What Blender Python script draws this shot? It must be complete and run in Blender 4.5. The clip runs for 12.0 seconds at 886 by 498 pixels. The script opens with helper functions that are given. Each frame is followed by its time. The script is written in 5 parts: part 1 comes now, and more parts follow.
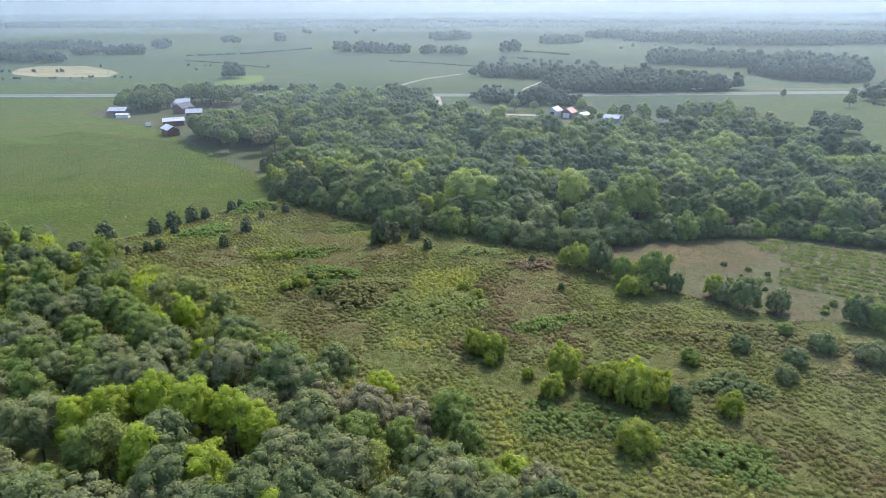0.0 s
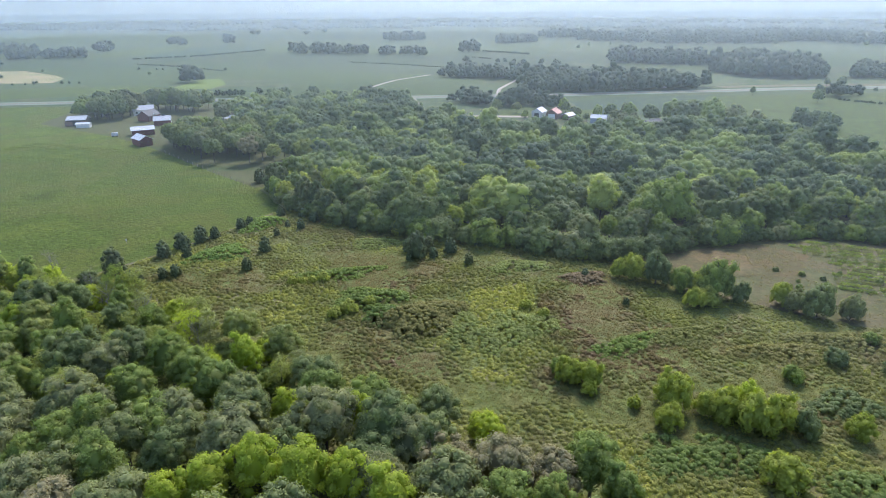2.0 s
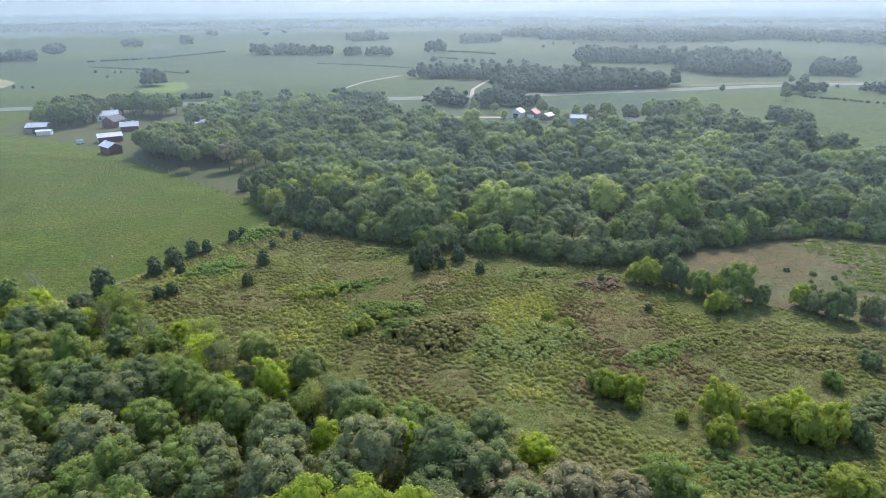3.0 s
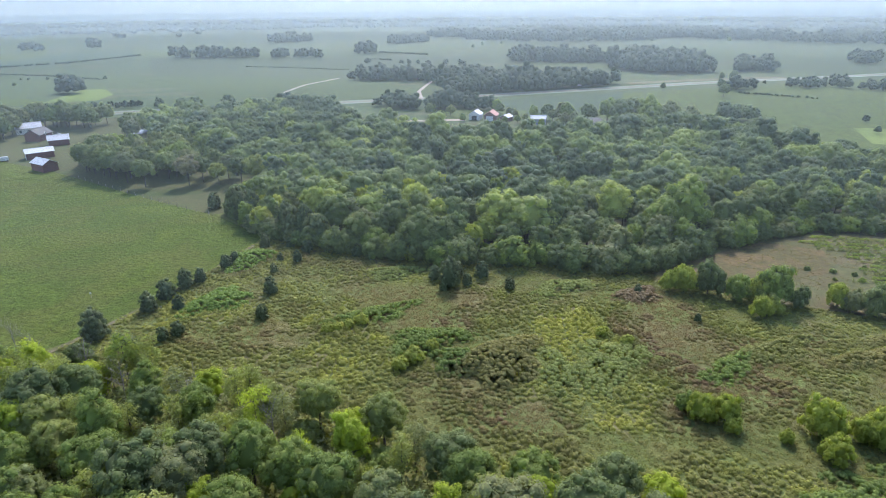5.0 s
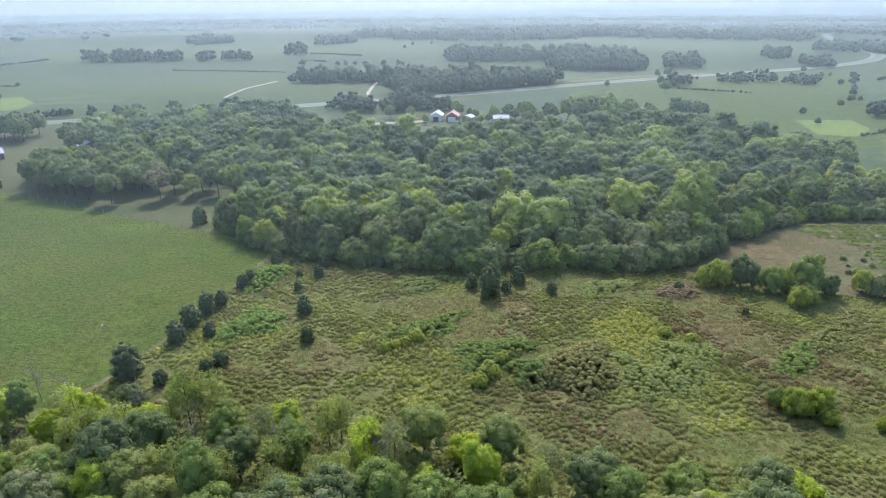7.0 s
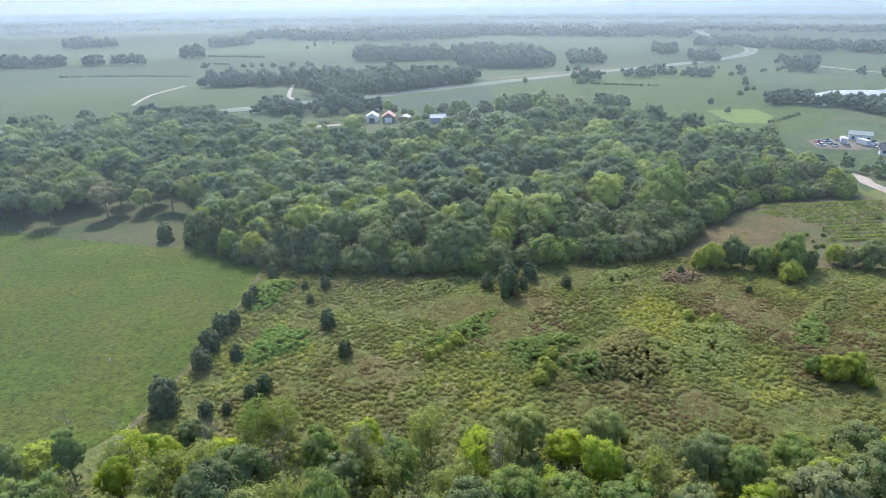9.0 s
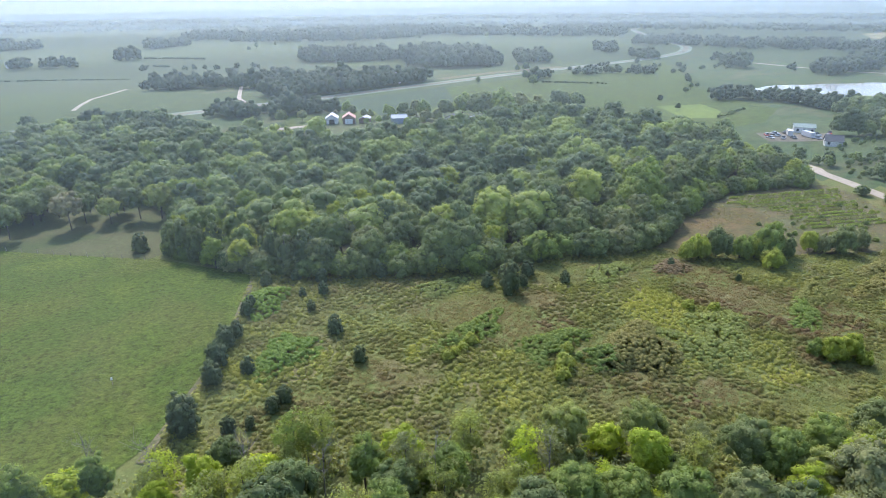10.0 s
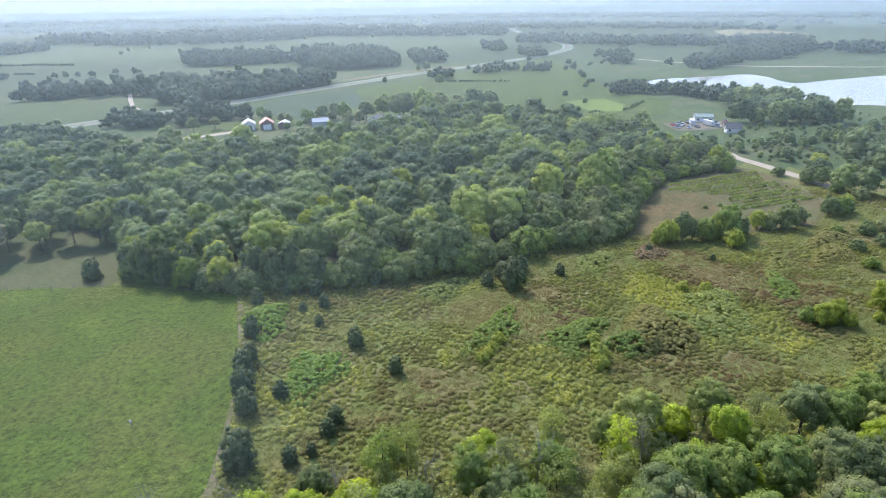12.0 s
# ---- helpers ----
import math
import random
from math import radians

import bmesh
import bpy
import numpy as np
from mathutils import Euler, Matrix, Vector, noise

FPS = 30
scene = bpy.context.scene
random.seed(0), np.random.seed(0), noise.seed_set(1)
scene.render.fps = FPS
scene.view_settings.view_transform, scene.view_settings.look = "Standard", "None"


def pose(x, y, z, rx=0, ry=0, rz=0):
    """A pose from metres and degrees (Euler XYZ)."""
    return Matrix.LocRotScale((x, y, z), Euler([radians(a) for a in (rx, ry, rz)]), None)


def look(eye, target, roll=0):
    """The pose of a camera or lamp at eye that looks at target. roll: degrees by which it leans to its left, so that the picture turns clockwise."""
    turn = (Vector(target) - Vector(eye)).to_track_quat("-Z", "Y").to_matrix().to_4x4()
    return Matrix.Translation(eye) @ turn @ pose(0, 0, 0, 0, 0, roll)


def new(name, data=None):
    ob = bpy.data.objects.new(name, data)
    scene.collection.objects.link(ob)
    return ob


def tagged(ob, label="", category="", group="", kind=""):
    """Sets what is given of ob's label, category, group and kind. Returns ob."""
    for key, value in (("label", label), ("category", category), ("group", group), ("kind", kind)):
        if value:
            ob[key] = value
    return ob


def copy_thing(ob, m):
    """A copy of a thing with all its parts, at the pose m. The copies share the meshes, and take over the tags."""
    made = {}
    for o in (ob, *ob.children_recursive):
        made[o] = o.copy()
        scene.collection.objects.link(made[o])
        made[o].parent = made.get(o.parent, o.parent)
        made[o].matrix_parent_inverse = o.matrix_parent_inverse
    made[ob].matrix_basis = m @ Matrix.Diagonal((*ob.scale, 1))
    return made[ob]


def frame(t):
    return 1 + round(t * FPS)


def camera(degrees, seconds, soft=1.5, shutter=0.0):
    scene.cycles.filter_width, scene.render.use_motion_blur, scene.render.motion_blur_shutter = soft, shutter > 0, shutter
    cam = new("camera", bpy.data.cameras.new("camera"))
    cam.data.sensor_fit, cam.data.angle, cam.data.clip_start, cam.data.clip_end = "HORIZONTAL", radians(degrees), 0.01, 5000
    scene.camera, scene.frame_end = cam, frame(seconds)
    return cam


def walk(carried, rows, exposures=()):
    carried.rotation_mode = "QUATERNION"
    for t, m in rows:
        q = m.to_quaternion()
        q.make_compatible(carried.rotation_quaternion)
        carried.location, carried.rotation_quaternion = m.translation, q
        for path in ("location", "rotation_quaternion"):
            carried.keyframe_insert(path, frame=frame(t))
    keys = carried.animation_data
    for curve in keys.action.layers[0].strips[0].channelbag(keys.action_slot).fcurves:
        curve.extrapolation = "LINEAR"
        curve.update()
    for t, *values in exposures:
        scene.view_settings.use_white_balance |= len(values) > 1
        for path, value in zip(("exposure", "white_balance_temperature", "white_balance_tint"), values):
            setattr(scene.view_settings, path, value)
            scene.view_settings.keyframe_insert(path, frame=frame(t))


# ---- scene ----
cam = camera(70.9, 12.0, soft=0.6)
METRES, EYE, TILT, LEAN, TURN = 156.64, 60.0, 0.0, 0.0, 0.0
ROWS = [
    (0.0, 0.0, 0.0, 0.0, -0.05, -21.63, 0.12),
    (0.5, -0.0377, 0.0174, 0.0006, -0.98, -21.64, 0.17),
    (1.0, -0.0753, 0.0351, 0.001, -2.19, -21.65, 0.19),
    (1.5, -0.1121, 0.0541, 0.0014, -3.48, -21.66, 0.23),
    (2.0, -0.1482, 0.0745, 0.0015, -5.15, -21.68, 0.27),
    (2.5, -0.1832, 0.0965, 0.0018, -7.01, -21.71, 0.31),
    (3.0, -0.2172, 0.1198, 0.002, -8.89, -21.7, 0.35),
    (5.0, -0.3524, 0.2207, 0.0033, -16.48, -21.74, 0.37),
    (5.5, -0.3871, 0.2448, 0.0035, -18.34, -21.73, 0.35),
    (6.0, -0.4233, 0.2673, 0.0036, -20.21, -21.75, 0.38),
    (6.5, -0.4605, 0.2888, 0.0037, -22.11, -21.77, 0.4),
    (8.5, -0.6029, 0.3729, 0.0047, -31.07, -21.87, 0.53),
    (9.0, -0.6378, 0.3981, 0.0048, -34.0, -21.9, 0.55),
    (9.5, -0.6699, 0.4238, 0.0048, -36.81, -21.93, 0.54),
    (10.0, -0.7007, 0.451, 0.0048, -39.6, -21.96, 0.54),
    (10.5, -0.7301, 0.4798, 0.0048, -42.4, -21.98, 0.54),
    (11.0, -0.7582, 0.5097, 0.0049, -45.2, -21.99, 0.54),
    (11.5, -0.7847, 0.541, 0.0049, -48.0, -22.01, 0.55),
    (12.0, -0.8097, 0.5736, 0.005, -50.79, -22.02, 0.54),
]
walk(cam, [(t, pose(0, 0, EYE, TILT, LEAN, TURN) @ pose(METRES * x, METRES * y, METRES * z, 90 + pitch, roll, yaw)) for t, x, y, z, yaw, pitch, roll in ROWS], [(0.0, 1.9), (3.0, 1.88), (6.0, 1.95), (9.0, 2.01), (12.0, 2.08)])

from functools import lru_cache

# ---- world, sun ----
SUN_AZ, SUN_EL = 22.0, 44.0          # degrees: azimuth from +y towards +x, elevation
world = bpy.data.worlds.new("sky")
scene.world = world
world.use_nodes = True
wn, wl = world.node_tree.nodes, world.node_tree.links
sky = wn.new("ShaderNodeTexSky")
sky.sky_type, sky.sun_disc = "NISHITA", False
sky.sun_elevation, sky.sun_rotation = radians(SUN_EL), radians(SUN_AZ)
sky.air_density, sky.dust_density, sky.ozone_density = 1.1, 1.3, 1.5
wl.new(sky.outputs[0], wn["Background"].inputs[0])
wn["Background"].inputs[1].default_value = 0.15
scene.view_settings.use_white_balance = True
scene.view_settings.white_balance_temperature, scene.view_settings.white_balance_tint = 6290, 15
sun = new("sun", bpy.data.lights.new("sun", "SUN"))
sun.data.energy, sun.data.angle, sun.data.color = 2.05, radians(4.0), (1.0, 0.96, 0.89)
s_dir = Vector((math.sin(radians(SUN_AZ)) * math.cos(radians(SUN_EL)), math.cos(radians(SUN_AZ)) * math.cos(radians(SUN_EL)), math.sin(radians(SUN_EL))))
sun.matrix_world = look(s_dir * 500, (0, 0, 0))

# ---- terrain ----
FLOOR = -5.0                          # level of the low ground beyond the slope


def ease(t):
    t = min(max(t, 0.0), 1.0)
    return t * t * (3 - 2 * t)


def land(x, y):
    """Height of the ground: a gentle slope down to the north, with a hollow under the wood."""
    d = ease((y + 0.25 * x - 170) / 90)
    return -0.8 - 0.8 * ease((y - 130) / 50) - 1.2 * ease((x - 15) / 30) * ease((y - 100) / 25) * (1 - d) - 3.4 * d - 4 * math.exp(-((x - 33) ** 2 + (y - 243) ** 2) / 1600)


def inside(x, y, poly):
    hit = False
    for i in range(len(poly)):
        (x0, y0), (x1, y1) = poly[i - 1], poly[i]
        if (y0 > y) != (y1 > y) and x < (x1 - x0) * (y - y0) / (y1 - y0) + x0:
            hit = not hit
    return hit


# ---- materials ----
def nodes_of(name):
    m = bpy.data.materials.new(name)
    m.use_nodes = True
    n, l = m.node_tree.nodes, m.node_tree.links
    return m, n, l, n["Principled BSDF"]


def ramp(n, l, fac, cols, lo=0.3, hi=0.7):
    r = n.new("ShaderNodeValToRGB")
    e = r.color_ramp.elements
    while len(e) < len(cols):
        e.new(0.5)
    for i, c in enumerate(cols):
        e[i].position = lo + (hi - lo) * i / max(1, len(cols) - 1)
        e[i].color = (*c, 1)
    l.new(fac, r.inputs[0])
    return r.outputs[0]


def noise_fac(n, l, coord, scale, detail=4.0, rough=0.55):
    t = n.new("ShaderNodeTexNoise")
    t.inputs["Scale"].default_value, t.inputs["Detail"].default_value, t.inputs["Roughness"].default_value = scale, detail, rough
    l.new(coord, t.inputs["Vector"])
    return t.outputs["Fac"]


def mixed(n, l, fac, a, b, kind="MIX"):
    m = n.new("ShaderNodeMix")
    m.data_type, m.blend_type = "RGBA", kind
    if isinstance(fac, float):
        m.inputs[0].default_value = fac
    else:
        l.new(fac, m.inputs[0])
    for i, v in ((6, a), (7, b)):
        if isinstance(v, tuple):
            m.inputs[i].default_value = (*v, 1)
        else:
            l.new(v, m.inputs[i])
    return m.outputs[2]


def surface(name, cols, big=0.03, small=1.2, rough=0.9, bump=0.4, bump_scale=2.0, depth=0.15, sheen=0.0, gloss=0.06, grain=0.35, stretch=None, crisp=0.25):
    """Ground or built surface: broad patches, fine grain and relief."""
    m, n, l, p = nodes_of(name)
    tc = n.new("ShaderNodeTexCoord")
    co = tc.outputs["Object"]
    if stretch:
        mp = n.new("ShaderNodeMapping")
        mp.inputs["Rotation"].default_value[2] = radians(stretch[0])
        mp.inputs["Scale"].default_value = (stretch[1], stretch[2], 1)
        l.new(co, mp.inputs[0])
        co = mp.outputs[0]
    c = ramp(n, l, noise_fac(n, l, co, big, 5.0, 0.6), cols)
    g = ramp(n, l, noise_fac(n, l, tc.outputs["Object"], small, 3.0, 0.7), [(0.45, 0.45, 0.45), (1.0, 1.0, 1.0), (1.5, 1.5, 1.4)], 0.5 - crisp, 0.5 + crisp)
    c = mixed(n, l, grain, c, mixed(n, l, 1.0, c, g, "MULTIPLY"))
    l.new(c, p.inputs["Base Color"])
    p.inputs["Roughness"].default_value = rough
    p.inputs["Specular IOR Level"].default_value = gloss
    # pale sheen, strongest at grazing angles, put in to suggest haze on far ground
    p.inputs["Sheen Weight"].default_value = sheen
    p.inputs["Sheen Roughness"].default_value = 0.5
    p.inputs["Sheen Tint"].default_value = (0.8, 0.95, 0.9, 1)
    b = n.new("ShaderNodeBump")
    b.inputs["Strength"].default_value, b.inputs["Distance"].default_value = bump, depth
    l.new(noise_fac(n, l, tc.outputs["Object"], bump_scale, 4.0, 0.65), b.inputs["Height"])
    l.new(b.outputs[0], p.inputs["Normal"])
    return m


def leaf(name, cols, through_light=0.35, patch=0.0, random_by="object", rough=0.7, vary=0.8, haze_sheen=0.08, glow=(1.5, 1.6, 0.7)):
    """Foliage: tone from tree to tree and leaf to leaf, with light passing through the blades.
    patch: scale of the patches over the ground in which the tone changes."""
    m, n, l, p = nodes_of(name)
    geo = n.new("ShaderNodeNewGeometry")
    if random_by == "object":
        src = n.new("ShaderNodeObjectInfo").outputs["Random"]
    elif random_by == "tone":
        a = n.new("ShaderNodeAttribute")
        a.attribute_name = "tone"
        src = a.outputs["Fac"]
    else:
        tc = n.new("ShaderNodeTexCoord")
        src = noise_fac(n, l, tc.outputs["Object"], patch, 4.0, 0.6)
    c = ramp(n, l, src, cols, *((0.32, 0.68) if random_by == "patch" else (0.0, 1.0)))
    isl = ramp(n, l, geo.outputs["Random Per Island"], [(0.6, 0.6, 0.62), (1.0, 1.0, 1.0), (1.45, 1.4, 1.2)], 0.0, 1.0)
    c = mixed(n, l, 0.6 * vary, c, mixed(n, l, 1.0, c, isl, "MULTIPLY"))
    l.new(c, p.inputs["Base Color"])
    p.inputs["Roughness"].default_value = rough
    p.inputs["Specular IOR Level"].default_value = 0.12
    # bluish sheen put on the blades to lift them as haze would
    p.inputs["Sheen Weight"].default_value, p.inputs["Sheen Roughness"].default_value = haze_sheen, 0.6
    p.inputs["Sheen Tint"].default_value = (0.75, 0.9, 1.0, 1)
    tr = n.new("ShaderNodeBsdfTranslucent")
    l.new(mixed(n, l, 1.0, c, glow, "MULTIPLY"), tr.inputs[0])
    mx = n.new("ShaderNodeMixShader")
    mx.inputs[0].default_value = through_light
    l.new(p.outputs[0], mx.inputs[1])
    l.new(tr.outputs[0], mx.inputs[2])
    l.new(mx.outputs[0], n["Material Output"].inputs["Surface"])
    return m


def plain(name, col, rough=0.6, metal=0.0, wear=0.25, scale=1.5, ridges=0.0):
    """Paint, metal, glass-dark and the like on buildings; ridges: spacing of pressed ribs in metres."""
    m, n, l, p = nodes_of(name)
    tc = n.new("ShaderNodeTexCoord")
    g = ramp(n, l, noise_fac(n, l, tc.outputs["Object"], scale, 5.0, 0.65), [(1 - wear, 1 - wear, 1 - wear), (1.0, 1.0, 1.0)], 0.3, 0.65)
    l.new(mixed(n, l, 1.0, col, g, "MULTIPLY"), p.inputs["Base Color"])
    p.inputs["Roughness"].default_value, p.inputs["Metallic"].default_value = rough, metal
    return m


M_MEADOW = surface("meadow_soil_and_grass", [(0.066, 0.072, 0.024), (0.088, 0.090, 0.030), (0.072, 0.088, 0.026), (0.098, 0.088, 0.038), (0.076, 0.078, 0.028)], 0.045, 0.9, bump=0.7, bump_scale=1.1, depth=0.5, grain=0.5)
M_GRASSLAND = surface("rough_grassland", [(0.029, 0.046, 0.021), (0.050, 0.065, 0.027), (0.033, 0.055, 0.022), (0.059, 0.065, 0.031), (0.036, 0.056, 0.022)], 0.016, 0.25, bump=0.4, bump_scale=0.5, depth=0.5, grain=0.5, stretch=(20, 1.0, 2.0))
M_PASTURE = surface("hay_field_grass", [(0.038, 0.054, 0.0096), (0.050, 0.071, 0.0096), (0.057, 0.069, 0.0132), (0.043, 0.066, 0.0096), (0.062, 0.083, 0.0120), (0.041, 0.059, 0.0096)], 0.022, 1.1, bump=1.0, bump_scale=1.1, depth=0.6, grain=0.9, stretch=(-40, 1.0, 1.15), crisp=0.19)
M_LAWN = surface("mown_lawn", [(0.036, 0.050, 0.018), (0.052, 0.054, 0.024), (0.040, 0.054, 0.018)], 0.06, 1.0, bump=0.3, grain=0.6)
M_FIELD_A = surface("bean_field", [(0.028, 0.045, 0.017), (0.045, 0.060, 0.022), (0.032, 0.054, 0.019), (0.049, 0.060, 0.023)], 0.03, 0.2, grain=0.5, stretch=(80, 1.0, 5.0))
M_FIELD_B = surface("bright_grass_field", [(0.036, 0.054, 0.0141), (0.046, 0.062, 0.0163), (0.039, 0.058, 0.0141), (0.051, 0.069, 0.0178)], 0.02, 0.35, grain=0.9, stretch=(12, 1.0, 3.0))
M_FIELD_C = surface("ripening_field", [(0.162, 0.134, 0.072), (0.192, 0.156, 0.084), (0.132, 0.134, 0.060), (0.180, 0.146, 0.079)], 0.018, 0.2, grain=0.4, stretch=(15, 1.0, 4.0))
M_FIELD_E = surface("grey_green_crop", [(0.034, 0.050, 0.023), (0.042, 0.055, 0.026), (0.032, 0.050, 0.020), (0.048, 0.059, 0.028)], 0.02, 0.2, grain=0.5, stretch=(35, 1.0, 6.0))
M_FIELD_L = surface("lime_green_grass", [(0.073, 0.101, 0.0261), (0.085, 0.113, 0.0270), (0.076, 0.105, 0.0270)], 0.03, 0.3, grain=0.4)
M_FIELD_D = surface("dark_corn_field", [(0.026, 0.046, 0.024), (0.034, 0.052, 0.026)], 0.018, 0.2, grain=0.25)
M_VINE = surface("dry_grass_between_rows", [(0.056, 0.060, 0.026), (0.076, 0.066, 0.034), (0.060, 0.064, 0.027), (0.082, 0.068, 0.038), (0.054, 0.062, 0.025)], 0.06, 0.8, bump=0.5, bump_scale=1.4, depth=0.3, grain=0.7)
M_LITTER = surface("leaf_litter", [(0.026, 0.032, 0.016), (0.036, 0.038, 0.02), (0.032, 0.042, 0.018)], 0.1, 1.5, bump=0.5)
M_DIRT = surface("bare_dirt_edge", [(0.058, 0.066, 0.024), (0.105, 0.088, 0.058), (0.060, 0.066, 0.026), (0.125, 0.104, 0.070), (0.056, 0.066, 0.022)], 0.35, 2.0, bump=0.5, grain=0.6)
M_TAN = surface("dry_tan_grass", [(0.085, 0.063, 0.031), (0.059, 0.055, 0.024), (0.096, 0.070, 0.035), (0.053, 0.053, 0.022)], 0.09, 0.9, bump=0.5, bump_scale=1.4, depth=0.3, grain=0.7)
M_ROAD = surface("worn_pale_asphalt", [(0.110, 0.103, 0.0788), (0.132, 0.126, 0.0959)], 0.05, 2.0, rough=0.8, bump=0.1, grain=0.2)
M_GRAVEL = surface("pale_gravel", [(0.19, 0.165, 0.13), (0.25, 0.215, 0.17)], 0.2, 3.0, bump=0.2, grain=0.3)
M_YARD = surface("trodden_gravel_yard", [(0.085, 0.078, 0.06), (0.115, 0.10, 0.08), (0.06, 0.062, 0.036)], 0.12, 2.0, bump=0.3, grain=0.6)
M_VERGE = surface("roadside_verge", [(0.049, 0.066, 0.027), (0.061, 0.073, 0.031)], 0.05, 1.0, sheen=0.2)
M_WATER, n_, l_, p_ = nodes_of("sky_pale_water")
# grey base carries part of the sky's pale reflection; IOR is raised for it too
p_.inputs["Base Color"].default_value = (0.28, 0.29, 0.285, 1)
p_.inputs["Roughness"].default_value = 0.1
p_.inputs["IOR"].default_value = 1.9

L_OAK = leaf("oak_leaves", [(0.081, 0.105, 0.043), (0.099, 0.125, 0.047), (0.117, 0.142, 0.053), (0.095, 0.127, 0.045)], 0.4, haze_sheen=0.04)
L_GREY = leaf("grey_green_leaves", [(0.127, 0.144, 0.063), (0.151, 0.161, 0.073), (0.133, 0.157, 0.060)], 0.42, haze_sheen=0.04)
L_LIME = leaf("lime_green_leaves", [(0.205, 0.250, 0.034), (0.240, 0.285, 0.038), (0.220, 0.270, 0.038)], 0.56, vary=0.7, haze_sheen=0.02)
L_DULL = leaf("fading_grey_brown_leaves", [(0.158, 0.139, 0.070), (0.179, 0.160, 0.082), (0.145, 0.139, 0.063)], 0.35)
# L_W1 to L_W3: some haze blue is put into the wood's leaf colours
L_W1 = leaf("deep_green_wood_leaves", [(0.071, 0.098, 0.050), (0.089, 0.116, 0.057), (0.103, 0.130, 0.059), (0.119, 0.132, 0.066)], 0.42, haze_sheen=0.04, glow=(1.4, 1.55, 0.9))
L_W2 = leaf("mid_green_wood_leaves", [(0.123, 0.155, 0.064), (0.141, 0.173, 0.066), (0.160, 0.185, 0.071)], 0.44, haze_sheen=0.04, glow=(1.4, 1.55, 0.9))
L_W3 = leaf("light_green_wood_leaves", [(0.182, 0.219, 0.068), (0.217, 0.251, 0.071), (0.257, 0.279, 0.073)], 0.48, haze_sheen=0.04, glow=(1.4, 1.55, 0.8))
L_GREEN = leaf("fresh_green_leaves", [(0.121, 0.161, 0.044), (0.150, 0.189, 0.048), (0.136, 0.180, 0.048)], 0.47, haze_sheen=0.03)
L_BUSH = leaf("pale_bush_leaves", [(0.185, 0.215, 0.042), (0.220, 0.245, 0.046)], 0.52, vary=0.6, haze_sheen=0.02)
L_YELLOW = leaf("yellowing_leaves", [(0.215, 0.235, 0.05), (0.245, 0.262, 0.055)], 0.5)
L_FEATHER = leaf("willow_leaves", [(0.152, 0.175, 0.052), (0.175, 0.197, 0.058), (0.197, 0.217, 0.063)], 0.48, vary=0.7)
L_CEDAR = leaf("cedar_needles", [(0.057, 0.078, 0.038), (0.074, 0.094, 0.044), (0.087, 0.099, 0.046)], 0.22, haze_sheen=0.0)
L_SUMAC = leaf("sumac_leaves", [(0.128, 0.185, 0.031), (0.157, 0.214, 0.034)], 0.42, vary=0.4)
L_SUMAC_DARK = leaf("dull_sumac_leaves", [(0.149, 0.143, 0.049), (0.168, 0.154, 0.055), (0.154, 0.159, 0.051)], 0.38, vary=0.5, haze_sheen=0.0)
L_RED = leaf("reddening_leaves", [(0.135, 0.090, 0.044), (0.153, 0.108, 0.052)], 0.3)
# same wood tones, with haze blue in base and through-light colour
L_FOREST = leaf("haze_blued_forest_leaves", [(0.071, 0.098, 0.050), (0.089, 0.116, 0.057), (0.109, 0.137, 0.062), (0.137, 0.169, 0.066), (0.171, 0.207, 0.068), (0.217, 0.251, 0.071), (0.257, 0.279, 0.073)], 0.42, random_by="tone", haze_sheen=0.04, vary=0.45, glow=(1.4, 1.55, 0.95))
# the blue of distant haze is mixed into these leaf colours and their through-light
L_FAR = leaf("haze_blued_far_leaves", [(0.040, 0.059, 0.034), (0.059, 0.080, 0.040), (0.048, 0.069, 0.037)], 0.34, random_by="tone", vary=0.35, haze_sheen=0.0, glow=(1.35, 1.45, 1.1))
L_FORB = leaf("meadow_herbs", [(0.126, 0.086, 0.042), (0.129, 0.098, 0.040), (0.124, 0.108, 0.038), (0.122, 0.120, 0.036), (0.140, 0.144, 0.038), (0.177, 0.184, 0.046), (0.234, 0.232, 0.050)], 0.44, random_by="tone", vary=0.55, haze_sheen=0.02)
L_TURF = leaf("turf_blades", [(0.044, 0.065, 0.0108), (0.056, 0.076, 0.0132), (0.049, 0.072, 0.0108)], 0.3, patch=0.1, random_by="patch", haze_sheen=0.0)
M_BARK = plain("bark", (0.055, 0.046, 0.038), 0.9, wear=0.5, scale=4.0)
M_DEAD = plain("bleached_dead_wood", (0.17, 0.155, 0.135), 0.9, wear=0.3, scale=4.0)
M_RED = plain("barn_red_boards", (0.085, 0.02, 0.018), 0.75, wear=0.4)
M_WHITE = plain("white_paint", (0.42, 0.42, 0.40), 0.6, wear=0.15)
M_ROOFW = plain("white_metal_roof", (0.34, 0.35, 0.37), 0.55, wear=0.2)
M_ROOFG = plain("grey_metal_roof", (0.27, 0.28, 0.30), 0.5, wear=0.25)
M_ROOFR = plain("rust_red_roof", (0.30, 0.12, 0.08), 0.6, wear=0.3)
M_ROOFT = plain("pale_green_roof", (0.13, 0.17, 0.14), 0.5, wear=0.2)
M_ROOFD = plain("dark_shingle_roof", (0.07, 0.07, 0.075), 0.9, wear=0.4)
M_BLUE = plain("blue_grey_metal", (0.20, 0.24, 0.28), 0.6, wear=0.2)
M_BROWN = plain("brown_siding", (0.16, 0.10, 0.075), 0.8, wear=0.3)
